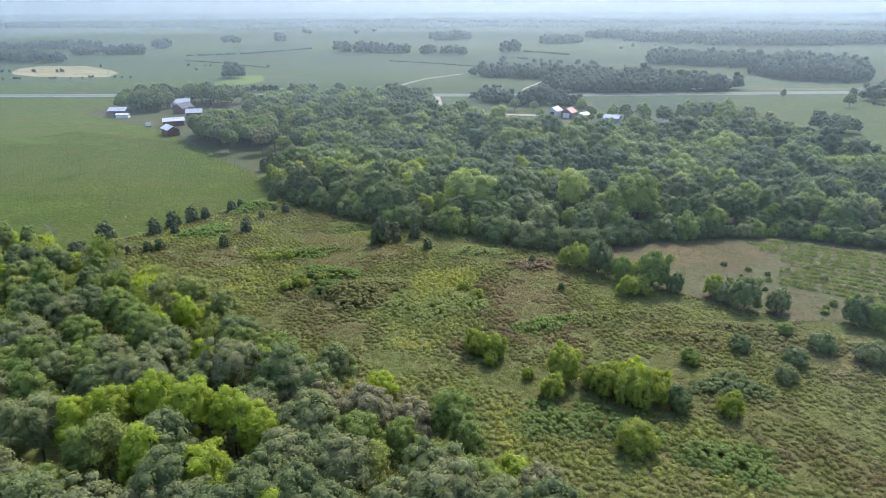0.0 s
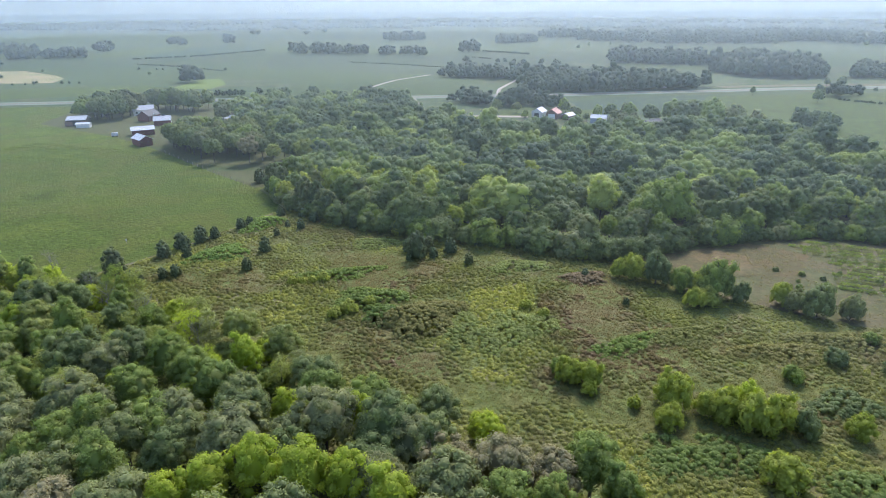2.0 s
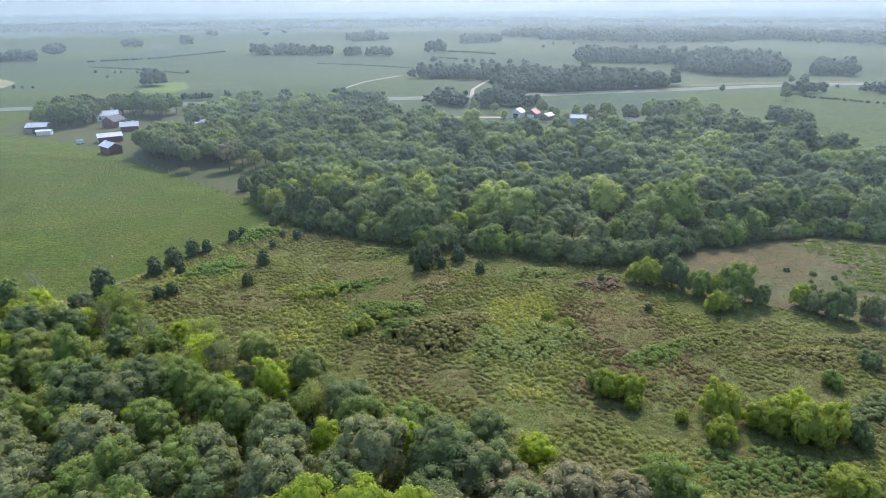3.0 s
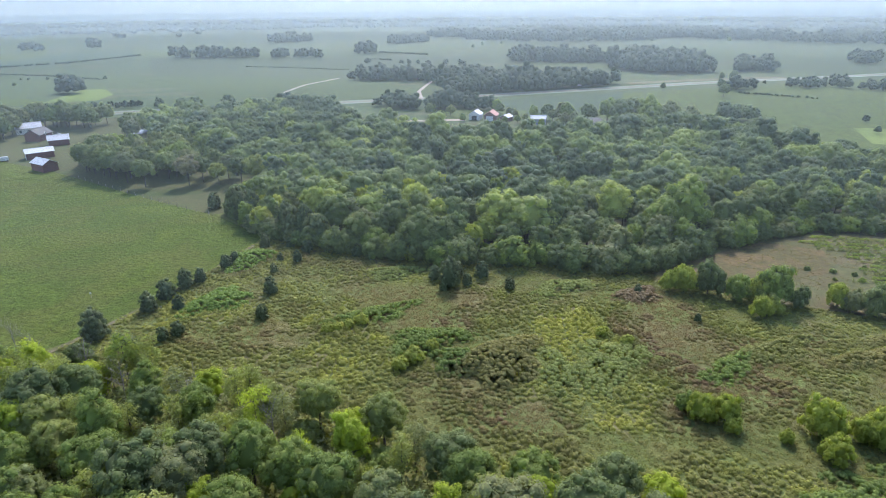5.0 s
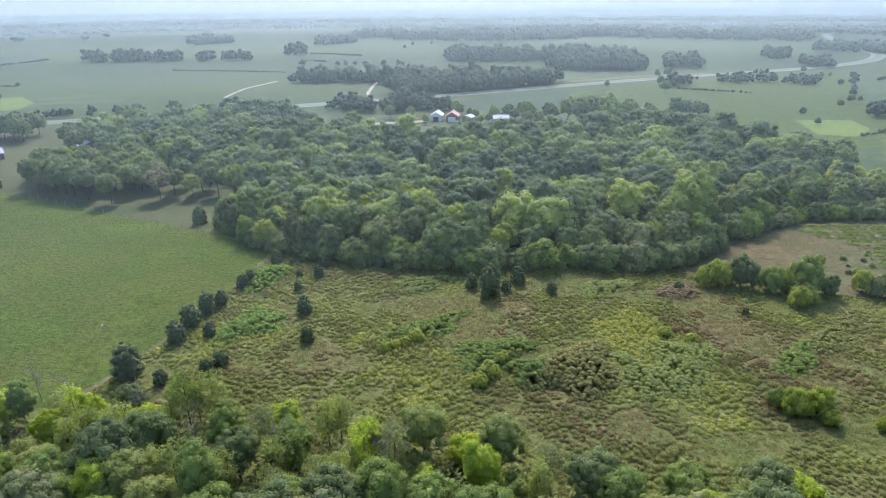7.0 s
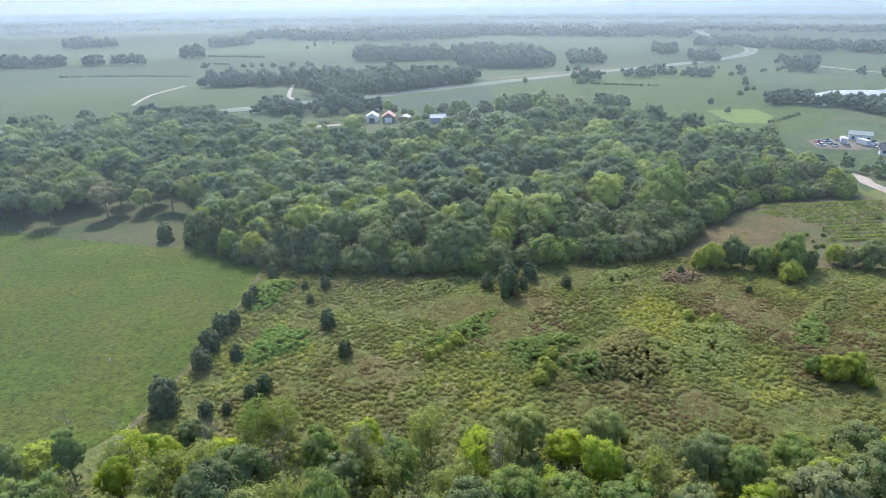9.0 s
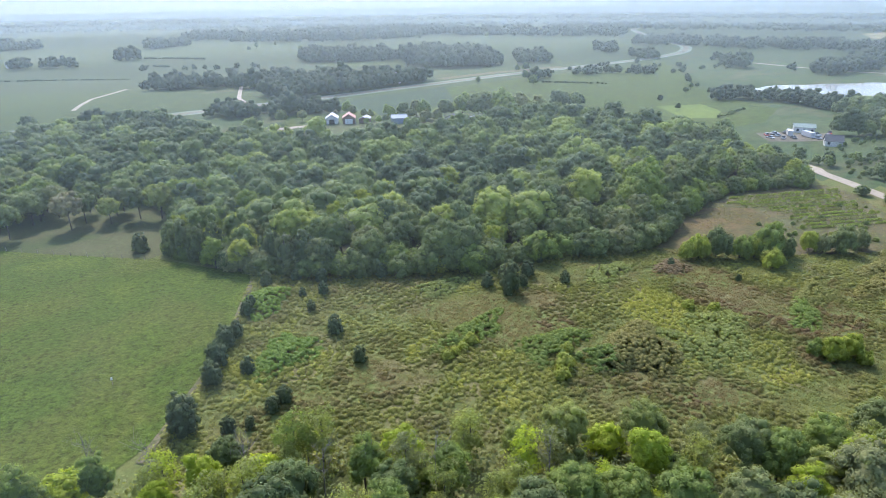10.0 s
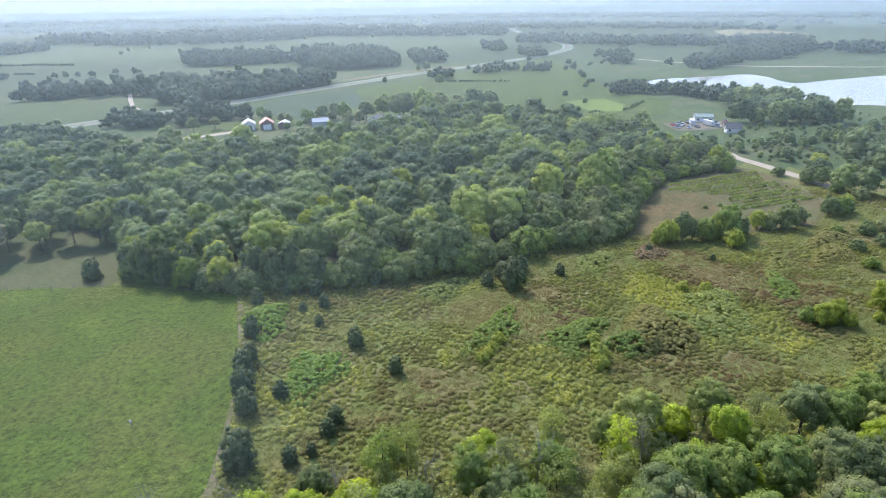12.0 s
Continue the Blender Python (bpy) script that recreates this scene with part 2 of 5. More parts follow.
# near-black for a dark door, and for shade painted on the shed's walls
M_DARK = plain("dark_door_and_shade", (0.02, 0.02, 0.022), 0.5, wear=0.1)
M_GLASS = plain("window_glass", (0.03, 0.04, 0.05), 0.08, wear=0.05)
M_POST = plain("grey_fence_post", (0.22, 0.19, 0.15), 0.9, wear=0.4, scale=6)
M_RUBBER = plain("tyre_rubber", (0.02, 0.02, 0.02), 0.8)
M_CARW = plain("white_car_paint", (0.36, 0.36, 0.36), 0.25, wear=0.05)
M_CARR = plain("red_car_paint", (0.35, 0.04, 0.03), 0.25, wear=0.05)
M_CARG = plain("silver_car_paint", (0.35, 0.36, 0.38), 0.3, wear=0.05)


# ---- builders ----
def part(name, bm, material, parent=None, label=""):
    me = bpy.data.meshes.new(name)
    bm.to_mesh(me)
    bm.free()
    me.materials.append(material)
    ob = new(name, me)
    if parent:
        ob.parent = parent
    if label:
        ob["label"] = label
    return ob


def fast_mesh(name, V, F, material, tone=None):
    """A mesh from arrays of corners and triangles."""
    me = bpy.data.meshes.new(name)
    V, F = np.ascontiguousarray(V, dtype=np.float32), np.ascontiguousarray(F, dtype=np.int32)
    me.vertices.add(len(V))
    me.vertices.foreach_set("co", V.ravel())
    me.loops.add(F.size)
    me.loops.foreach_set("vertex_index", F.ravel())
    me.polygons.add(len(F))
    me.polygons.foreach_set("loop_start", np.arange(0, F.size, 3, dtype=np.int32))
    me.update(calc_edges=True)
    if tone is not None:
        a = me.attributes.new("tone", "FLOAT", "POINT")
        a.data.foreach_set("value", np.ascontiguousarray(tone, dtype=np.float32))
    me.materials.append(material)
    return me


def sheet(name, poly, material, lift, label, category, step=8.0, kind="structure"):
    """A piece of ground that follows the land."""
    bm = bmesh.new()
    bm.faces.new([bm.verts.new((x, y, 0)) for x, y in poly])
    for axis in (0, 1):
        vals = [p[axis] for p in poly]
        lo, hi = min(vals), max(vals)
        if axis == 1:
            hi = min(hi, 340)
        v = math.ceil(lo / step) * step
        while v < hi and min(q[1] for q in poly) < 330:
            co, no = [0, 0, 0], [0, 0, 0]
            co[axis], no[axis] = v, 1
            bmesh.ops.bisect_plane(bm, geom=bm.verts[:] + bm.edges[:] + bm.faces[:], plane_co=co, plane_no=no)
            v += step
    for v in bm.verts:
        v.co.z = land(v.co.x, v.co.y) + lift
    for f in bm.faces:
        f.normal_update()
        if f.normal.z < 0:
            f.normal_flip()
    ob = part(name, bm, material)
    return tagged(ob, label, category, kind=kind)


def ribbon(name, line, width, material, lift, label, category, step=12.0):
    """A road or track along a line."""
    pts = []
    for (x0, y0), (x1, y1) in zip(line, line[1:]):
        k = max(1, int(math.hypot(x1 - x0, y1 - y0) / step))
        pts += [(x0 + (x1 - x0) * i / k, y0 + (y1 - y0) * i / k) for i in range(k)]
    pts.append(line[-1])
    bm = bmesh.new()
    rows = []
    for i, (x, y) in enumerate(pts):
        a, b = pts[max(0, i - 1)], pts[min(len(pts) - 1, i + 1)]
        d = Vector((b[0] - a[0], b[1] - a[1])).normalized()
        rows.append([bm.verts.new((x - d.y * s * width / 2, y + d.x * s * width / 2, land(x, y) + lift)) for s in (1, 0, -1)])
    for a, b in zip(rows, rows[1:]):
        for k in range(2):
            bm.faces.new((a[k], a[k + 1], b[k + 1], b[k]))
    bmesh.ops.recalc_face_normals(bm, faces=bm.faces[:])
    return tagged(part(name, bm, material), label, category, kind="structure")


def box(bm, x0, y0, z0, x1, y1, z1):
    v = [bm.verts.new(c) for c in ((x0, y0, z0), (x1, y0, z0), (x1, y1, z0), (x0, y1, z0), (x0, y0, z1), (x1, y0, z1), (x1, y1, z1), (x0, y1, z1))]
    for f in ((0, 3, 2, 1), (4, 5, 6, 7), (0, 1, 5, 4), (1, 2, 6, 5), (2, 3, 7, 6), (3, 0, 4, 7)):
        bm.faces.new([v[i] for i in f])


@lru_cache(maxsize=None)
def ico(level):
    bm = bmesh.new()
    bmesh.ops.create_icosphere(bm, subdivisions=level, radius=1)
    out = np.array([v.co[:] for v in bm.verts]), np.array([[v.index for v in f.verts] for f in bm.faces])
    bm.free()
    return out


def unit(rng, n):
    d = rng.normal(size=(n, 3))
    return d / np.linalg.norm(d, axis=1, keepdims=True)


def blades(rng, P, N, size, quad=True):
    """Leaf sprays: a bent four-cornered (or three-cornered) blade at each place P, facing N."""
    n = len(P)
    N = N / np.linalg.norm(N, axis=1, keepdims=True)
    A = np.cross(N, unit(rng, n))
    A /= np.linalg.norm(A, axis=1, keepdims=True) + 1e-9
    B = np.cross(N, A)
    s = (size * rng.uniform(0.6, 1.35, n))[:, None]
    if quad:
        V = np.stack([P + A * s, P + B * s * 0.62 - N * s * 0.12, P - A * s + N * s * 0.1, P - B * s * 0.62 - N * s * 0.18], 1).reshape(-1, 3)
        i = np.arange(n)[:, None] * 4
        F = np.concatenate([i + [0, 1, 2], i + [0, 2, 3]])
    else:
        V = np.stack([P + A * s, P + B * s * 0.8 - A * s * 0.4, P - B * s * 0.8 - A * s * 0.5], 1).reshape(-1, 3)
        F = np.arange(n)[:, None] * 3 + [0, 1, 2]
    return V, F


def crown_arrays(rng, R, z0, z1, lobes, leaves, size, core=0.5, lobe=(0.33, 0.52)):
    """An open feathery crown between heights z0 and z1 with radius R, built of lobes covered in leaf sprays."""
    zc, hz = (z0 + z1) / 2, (z1 - z0) / 2
    C, rad = [], []
    while len(C) < lobes:
        d = unit(rng, 1)[0]
        k = rng.uniform(0.25, 0.78) ** 0.8
        z = d[2] * k
        w = 1 - 0.25 * max(0, z)
        C.append((d[0] * k * R * w, d[1] * k * R * w, zc + z * hz * 1.05))
        rad.append(min(R * rng.uniform(*lobe) * (0.55 + 0.45 * w), hz * 0.6))
    C, rad = np.array(C), np.array(rad)
    twigs = max(2, leaves // 9)
    which = rng.choice(len(C), twigs, p=rad ** 2 / np.sum(rad ** 2))
    d = unit(rng, twigs)
    d[:, 2] = np.where(d[:, 2] < -0.45, -d[:, 2], d[:, 2])
    reach = rng.uniform(0.72, 1.1, twigs) + 0.22 * (rng.uniform(0, 1, twigs) > 0.86)
    P = C[which] + d * (rad[which] * reach)[:, None] * np.array([1, 1, 0.92])
    deep = (np.linalg.norm(P[:, None] - C[None], axis=2) < rad[None] * 0.68).any(1)
    P, d = np.repeat(P[~deep], 9, axis=0), np.repeat(d[~deep], 9, axis=0)
    P = P + rng.normal(size=P.shape) * (size * 1.35)
    V, F = blades(rng, P, d + 0.75 * unit(rng, len(P)) + np.array([0, 0, 0.25]), size, False)
    if core > 0:
        iv, jf = ico(1)
        for c, r in zip(C, rad):
            F = np.concatenate([F, jf + len(V)])
            V = np.concatenate([V, c + iv * r * core * rng.uniform(0.6, 1.18, (len(iv), 1))])
    return V, F, C


def clumped_crown(rng, R, z0, z1, lobes, clumps, per, size, low=-0.3, rise=0.42, width=0.15, gap=0.34):
    """A broadleaf crown: a few main lobes, each covered in rounded clumps of leaf sprays with dark hollows between them."""
    zc = z0 + (z1 - z0) * rise
    L = []
    while len(L) < lobes:
        d = unit(rng, 1)[0]
        if d[2] > -0.3 and all(d @ o < 0.86 for o in L):
            L.append(d)
        elif rng.uniform() < 0.02:
            lobes -= 1
    L, tall = np.array(L), rng.uniform(0.84, 1.04, len(L))

    def reach(d):
        return (1 - gap) + gap * (tall * np.exp(-(1 - d @ L.T) / width)).max(1)

    def spread(d, k):
        q = d * (reach(d) * k)[:, None] * np.array([R, R, 1.0])
        q[:, 2] *= np.where(d[:, 2] > 0, z1 - zc, zc - z0)
        return q + np.array([0, 0, zc])

    i = np.arange(clumps)
    z = low + (1 - low) * (i + 0.5) / clumps
    a = i * 2.39996 + rng.normal(size=clumps) * 0.25
    z = np.clip(z + rng.normal(size=clumps) * 0.05, low, 0.99)
    d = np.stack([np.sqrt(1 - z * z) * np.cos(a), np.sqrt(1 - z * z) * np.sin(a), z], 1)
    r = R * math.sqrt(2.1 * (1 - low) / clumps) * rng.uniform(0.7, 1.25, clumps)
    C = spread(d, rng.uniform(0.8, 0.97, clumps))
    k = np.repeat(i, per)
    u = unit(rng, clumps * per)
    u = np.where((np.sum(u * d[k], 1) < -0.25)[:, None], -u, u)
    Q = C[k] + u * (r[k] * rng.uniform(0.74, 1.14, len(k)))[:, None] * np.array([1, 1, 0.85])
    V, F = blades(rng, Q, 0.95 * u + 0.35 * d[k] + 0.58 * unit(rng, len(k)) + np.array([0, 0, 0.2]), size, False)
    iv, jf = ico(1)
    VV, FF, n = [V], [F], len(V)
    for c, q in zip(C, r):
        VV.append(c + iv * q * 0.68 * rng.uniform(0.7, 1.25, (len(iv), 1)))
        FF.append(jf + n)
        n += len(iv)
    iv, jf = ico(2)
    VV.append(spread(iv, rng.uniform(0.66, 0.8, len(iv))))
    FF.append(jf + n)
    return np.concatenate(VV), np.concatenate(FF), C[z > -0.1][:12]


def limb(V, F, a, b, r0, r1, sides=6):
    """A tapered round limb from a to b."""
    a, b = np.array(a, float), np.array(b, float)
    d = (b - a) / (np.linalg.norm(b - a) + 1e-9)
    u = np.cross(d, [0.3, 0.9, 0.2])
    u /= np.linalg.norm(u)
    w = np.cross(d, u)
    k = sum(len(x) for x in V)
    ang = np.arange(sides) * 2 * math.pi / sides
    ring = np.cos(ang)[:, None] * u + np.sin(ang)[:, None] * w
    V.append(np.concatenate([a + ring * r0, b + ring * r1]))
    for i in range(sides):
        j = (i + 1) % sides
        F.append((k + i, k + j, k + sides + j))
        F.append((k + i, k + sides + j, k + sides + i))


def trunk_arrays(rng, h, r, C, n_limbs, sides=6):
    V, F = [], []
    bend = rng.uniform(-0.4, 0.4, 2)
    mid, top = (bend[0], bend[1], h * 0.45), (bend[0] * 1.6, bend[1] * 1.2, h * 0.8)
    limb(V, F, (0, 0, -0.6), (0, 0, 0.5), r * 1.5, r * 1.05, sides)
    limb(V, F, (0, 0, 0.4), mid, r * 1.05, r * 0.75, sides)
    limb(V, F, mid, top, r * 0.75, r * 0.3, sides)
    for c in C[:n_limbs]:
        s = rng.uniform(0.4, 0.75)
        f = max(0.0, (s - 0.45) / 0.35)
        root = (bend[0] * (min(1, s / 0.45) + 0.6 * f), bend[1] * (min(1, s / 0.45) + 0.2 * f), h * s)
        limb(V, F, root, c, r * 0.36, r * 0.1, 5)
    return np.concatenate(V), np.array(F)


SPECIES = {}


def feathery(key, seed, R, z0, z1, lobes, leaves, size, leafmat, trunk_r, limbs):
    """Keeps the meshes of one form of thin-leaved young tree, one metre stays one metre."""
    rng = np.random.default_rng(seed)
    V, F, C = crown_arrays(rng, R, z0, z1, lobes, leaves, size, 0.0)
    tv, tf = trunk_arrays(rng, z1, trunk_r, C, limbs)
    SPECIES.setdefault(key, []).append((fast_mesh("crown", V, F, leafmat), fast_mesh("trunk", tv, tf, M_BARK), leafmat))


def broadleaf(key, seed, R, z0, z1, lobes, clumps, per, size, leafmat, trunk_r, limbs, low=-0.3, rise=0.42, width=0.15, gap=0.34):
    """Keeps the meshes of one form of lobed broadleaf tree or bush."""
    rng = np.random.default_rng(seed)
    V, F, C = clumped_crown(rng, R, z0, z1, lobes, clumps, per, size, low, rise, width, gap)
    tv, tf = trunk_arrays(rng, z1, trunk_r, C, limbs)
    SPECIES.setdefault(key, []).append((fast_mesh("crown", V, F, leafmat), fast_mesh("trunk", tv, tf, M_BARK), leafmat))


def plant(key, variant, x, y, s, name, label, category, group="", leafmat=None, sz=None, z=None):
    """One tree: an Empty at its foot with trunk and crown."""
    cm, tm, lm = SPECIES[key][variant % len(SPECIES[key])]
    root = new(name)
    k = math.sin(x * 12.9898 + y * 78.233) * 43758.5453
    turn = (k - math.floor(k)) * 360
    root.matrix_basis = pose(x, y, land(x, y) if z is None else z, 0, 0, turn) @ Matrix.Diagonal((s, s, sz or s, 1))
    t, c = new("trunk", tm), new("crown", cm)
    t.parent = c.parent = root
    if leafmat and leafmat is not lm:
        c.material_slots[0].link = "OBJECT"
        c.material_slots[0].material = leafmat
    tagged(root, label, category, group)
    return root


def stacked(name, templates, places, material, label, category, kind="stuff"):
    """Many trees joined: places are rows of x, y, scale, height scale, turn, tone."""
    VV, FF, TT, k = [], [], [], 0
    for i, (x, y, s, sz, turn, tone) in enumerate(places):
        V, F = templates[i % len(templates)]
        c, d = math.cos(turn), math.sin(turn)
        W = np.empty_like(V)
        W[:, 0] = (V[:, 0] * c - V[:, 1] * d) * s + x
        W[:, 1] = (V[:, 0] * d + V[:, 1] * c) * s + y
        W[:, 2] = V[:, 2] * sz + land(x, y)
        VV.append(W)
        FF.append(F + k)
        TT.append(np.full(len(V), tone))
        k += len(V)
    ob = new(name, fast_mesh(name, np.concatenate(VV), np.concatenate(FF), material, np.concatenate(TT)))
    return tagged(ob, label, category, kind=kind)


def scatter(rng, poly, gap, keep=None, jitter=0.42):
    """Places on a shaken grid inside an outline."""
    xs, ys = [p[0] for p in poly], [p[1] for p in poly]
    out, row, y = [], 0, min(ys)
    while y < max(ys):
        x = min(xs) + (gap / 2 if row % 2 else 0)
        while x < max(xs):
            px, py = x + rng.uniform(-jitter, jitter) * gap, y + rng.uniform(-jitter, jitter) * gap
            if inside(px, py, poly) and (keep is None or keep(px, py)):
                out.append((px, py))
            x += gap
        y += gap * 0.87
        row += 1
    return out


# ---- ground and fields ----
def ground():
    xs = [-4900, -4000, -3200, -2500, -1900, -1500, -1200, -1000, -800, -650] + list(range(-520, 601, 8)) + [700, 850, 1000, 1200, 1500, 1900, 2500, 3200, 4000, 4900]
    ys = [-1500, -900, -500, -250, -120] + list(range(-40, 521, 8)) + [600, 700, 850, 1000, 1200, 1500, 1900, 2500, 3200, 4000, 4900]
    X, Y = np.meshgrid(xs, ys)
    V = np.array([(x, y, land(x, y)) for x, y in zip(X.ravel(), Y.ravel())])
    w = len(xs)
    i = (np.arange(len(ys) - 1)[:, None] * w + np.arange(w - 1)).ravel()
    F = np.concatenate([np.stack([i, i + 1, i + w + 1], 1), np.stack([i, i + w + 1, i + w], 1)])
    me = fast_mesh("ground", V, F, M_MEADOW)
    me.polygons.foreach_set("use_smooth", np.ones(len(F), dtype=bool))
    me.materials.append(M_GRASSLAND)
    C = V[F].mean(axis=1)
    far = (C[:, 1] + 0.25 * C[:, 0] > 240) | (C[:, 0] > 140) | (C[:, 0] < -230)
    me.polygons.foreach_set("material_index", far.astype(np.int32))
    tagged(new("ground", me), "rough green and brown late-summer grassland reaching the horizon", "ground", kind="structure")


ground()
FOREST = [(-68.5, 239), (-56.9, 209.6), (-44.5, 194.5), (-31.2, 184.2), (-12.8, 172.8), (3.4, 166.5), (30.8, 153.7), (58.7, 164.3), (99.1, 167.3), (127.5, 153.4), (128, 160), (149, 188), (172, 212), (188, 230), (172, 256), (179, 290), (160, 316), (138, 328),
          (118, 312), (100, 308), (75, 310), (45, 322), (18, 352), (0, 380), (-5, 400), (-10, 440), (-90, 447), (-122, 420), (-110, 385), (-96, 350), (-76, 318), (-54, 292), (-57, 256)]
PASTURE = [(-94.3, 158.4), (-84, 169.9), (-70.6, 187.5), (-57.3, 208.9), (-58.4, 212.8), (-64.8, 224.6), (-72.4, 241.7), (-95, 268), (-128, 310), (-138, 322), (-165, 350), (-205, 380), (-225, 395), (-225, 462), (-520, 462), (-520, 150), (-160, 150), (-112, 150)]
sheet("field", PASTURE, M_PASTURE, 0.10, "mown green hay field with faint mottling", "field")
sheet("lawn", [(-73, 240), (-95, 268), (-128, 310), (-138, 322), (-165, 350), (-205, 380), (-225, 395), (-225, 462), (-60, 462), (-55, 330), (-50, 270), (-62, 245)], M_LAWN, 0.13, "mown farmyard lawn under shade trees", "lawn")
ribbon("dirt_edge", [(-98.4, 154.2), (-93.3, 159.5), (-82.9, 171.0), (-69.5, 188.5), (-56.3, 208.9)], 1.2, M_DIRT, 0.16, "bare dirt strip along the hay field", "dirt track", 5)
sheet("wood_floor", [(x + (8 if x < -40 else 0), y + (9 if i < 10 else 0)) for i, (x, y) in enumerate(FOREST)], M_LITTER, 0.09, "dark leaf litter beneath the large wood", "forest floor")
VINEYARD = [(131, 150), (101, 168), (73, 166), (33, 154), (48, 134), (72, 114), (99, 113), (126, 138)]
sheet("orchard_ground", VINEYARD, M_VINE, 0.10, "dry tan grass between planted rows", "field")
sheet("dry_patch", [(34, 153), (42, 157), (58, 161), (76, 165), (86, 154), (80, 146), (73, 141), (62, 142), (52, 146), (43, 145)], M_TAN, 0.14, "bare tan patch of dry grass before the planted rows", "dry grass")
sheet("field", [(-1400, 486), (-344, 494), (-264, 511), (-195, 546), (-225, 578), (-326, 566), (-420, 532), (-1400, 520)], M_FIELD_B, 0.060, "bright green roadside grass field", "field")
sheet("field", [(-1400, 545), (-420, 545), (-326, 572), (-225, 584), (-190, 615), (-90, 600), (-160, 720), (-310, 760), (-1400, 800)], M_FIELD_A, 0.063, "pale green bean field", "field")
sheet("field", [(-438, 654), (-452, 690), (-446, 716), (-398, 720), (-342, 668), (-322, 640), (-316, 605), (-350, 604), (-389, 611), (-420, 630)], M_FIELD_C, 0.066, "ripening tan and green field", "field")
sheet("field", [(-202, 545), (-193, 590), (-190, 614), (-174, 618), (-160, 575), (-166, 545)], M_FIELD_L, 0.069, "bright lime-green grass field", "field")
sheet("field", [(-180, 492), (90, 492), (60, 560), (15, 620), (-140, 700), (-90, 590), (-110, 535)], M_FIELD_A, 0.072, "grey-green bean field", "field")
sheet("field", [(-150, 720), (20, 625), (220, 745), (240, 820), (60, 850), (-180, 930)], M_FIELD_E, 0.075, "wide grey-green crop field", "field")
sheet("field", [(-335, 850), (-334, 952), (-303, 1051), (-217, 1077), (-198, 983), (-264, 886)], M_FIELD_D, 0.078, "dark green corn field", "field")
sheet("field", [(-408, 880), (-414, 960), (-408, 1041), (-354, 1160), (-318, 1012), (-350, 940), (-377, 899)], M_FIELD_B, 0.081, "pale grass field", "field")
sheet("field", [(-195, 985), (-215, 1080), (-60, 1000), (60, 870), (-60, 905), (-170, 945)], M_FIELD_B, 0.083, "pale grass strip before the shelter belt", "field")
sheet("field", [(100, 400), (120, 455), (330, 458), (520, 460), (330, 300), (300, 240), (250, 225), (165, 240), (170, 330), (130, 380)], M_FIELD_B, 0.084, "wide green pasture beside the highway", "field")
sheet("field", [(102, 391), (104, 445), (137, 460), (215, 462), (190, 425), (171, 400), (125, 382)], M_FIELD_D, 0.087, "dark green crop strip", "field")
sheet("field", [(254, 296), (281, 280), (266, 259), (241, 249), (228, 262)], M_FIELD_L, 0.089, "lime-green patch in the pasture", "field")
sheet("field", [(40, 395), (60, 425), (110, 405), (95, 375)], M_FIELD_B, 0.090, "mown yard around the farm sheds", "field")
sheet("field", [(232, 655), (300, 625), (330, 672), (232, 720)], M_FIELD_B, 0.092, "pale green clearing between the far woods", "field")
sheet("field", [(330, 690), (400, 660), (560, 720), (620, 900), (420, 960), (300, 830)], M_FIELD_A, 0.093, "green field", "field")
sheet("field", [(440, 500), (620, 515), (700, 560), (650, 640), (450, 570)], M_FIELD_E, 0.096, "green field", "field")
sheet("field", [(100, 900), (420, 980), (400, 1120), (60, 1080)], M_FIELD_A, 0.099, "pale green field", "field")
sheet("field", [(640, 470), (860, 380), (980, 420), (860, 560), (720, 540)], M_FIELD_A, 0.102, "green field", "field")
sheet("field", [(977, 366), (1080, 440), (1204, 497), (1348, 473), (1184, 326), (983, 303)], M_FIELD_C, 0.105, "tan field on a rise", "field")
sheet("field", [(-900, 1250), (-420, 1180), (-330, 1320), (-420, 1500), (-900, 1560)], M_FIELD_B, 0.108, "pale far field", "field")
sheet("field", [(-150, 1260), (240, 1180), (300, 1330), (-120, 1420)], M_FIELD_E, 0.111, "grey-green far field", "field")
sheet("field", [(300, 1200), (620, 1010), (760, 1120), (420, 1350)], M_FIELD_B, 0.114, "pale far field", "field")
HIGHWAY = [(-1500, 478), (-300, 479), (-170, 482), (0, 478), (100, 476), (200, 482), (300, 488), (380, 487), (475, 486), (540, 488), (610, 500), (650, 512), (683, 528), (715, 546), (742, 566), (788, 614), (860, 690), (942, 766), (1081, 884), (1228, 969)]
ribbon("verge", HIGHWAY, 15, M_VERGE, 0.13, "mown grass verge of the highway", "verge")
ribbon("highway", HIGHWAY, 7.2, M_ROAD, 0.2, "pale worn asphalt highway", "road")
ribbon("gravel_road", [(168, 180), (156, 162), (150, 158), (140, 145), (127, 126.5), (115, 113), (100, 98), (78, 70)], 5.0, M_GRAVEL, 0.16, "pale gravel country road", "road")
ribbon("farm_track", [(-35, 539), (-26, 562), (-14, 587), (4, 608), (20, 627)], 3.0, M_GRAVEL, 0.17, "pale gravel farm track between fields", "track")
ribbon("driveway", [(60, 482), (67, 515), (80, 545), (94, 575), (108, 588)], 3.0, M_GRAVEL, 0.2, "sandy driveway to a farmhouse", "driveway")
ribbon("driveway", [(-5, 470), (-3, 430), (3, 398), (30, 392), (62, 386)], 6, M_GRAVEL, 0.16, "sandy driveway through the trees", "driveway")
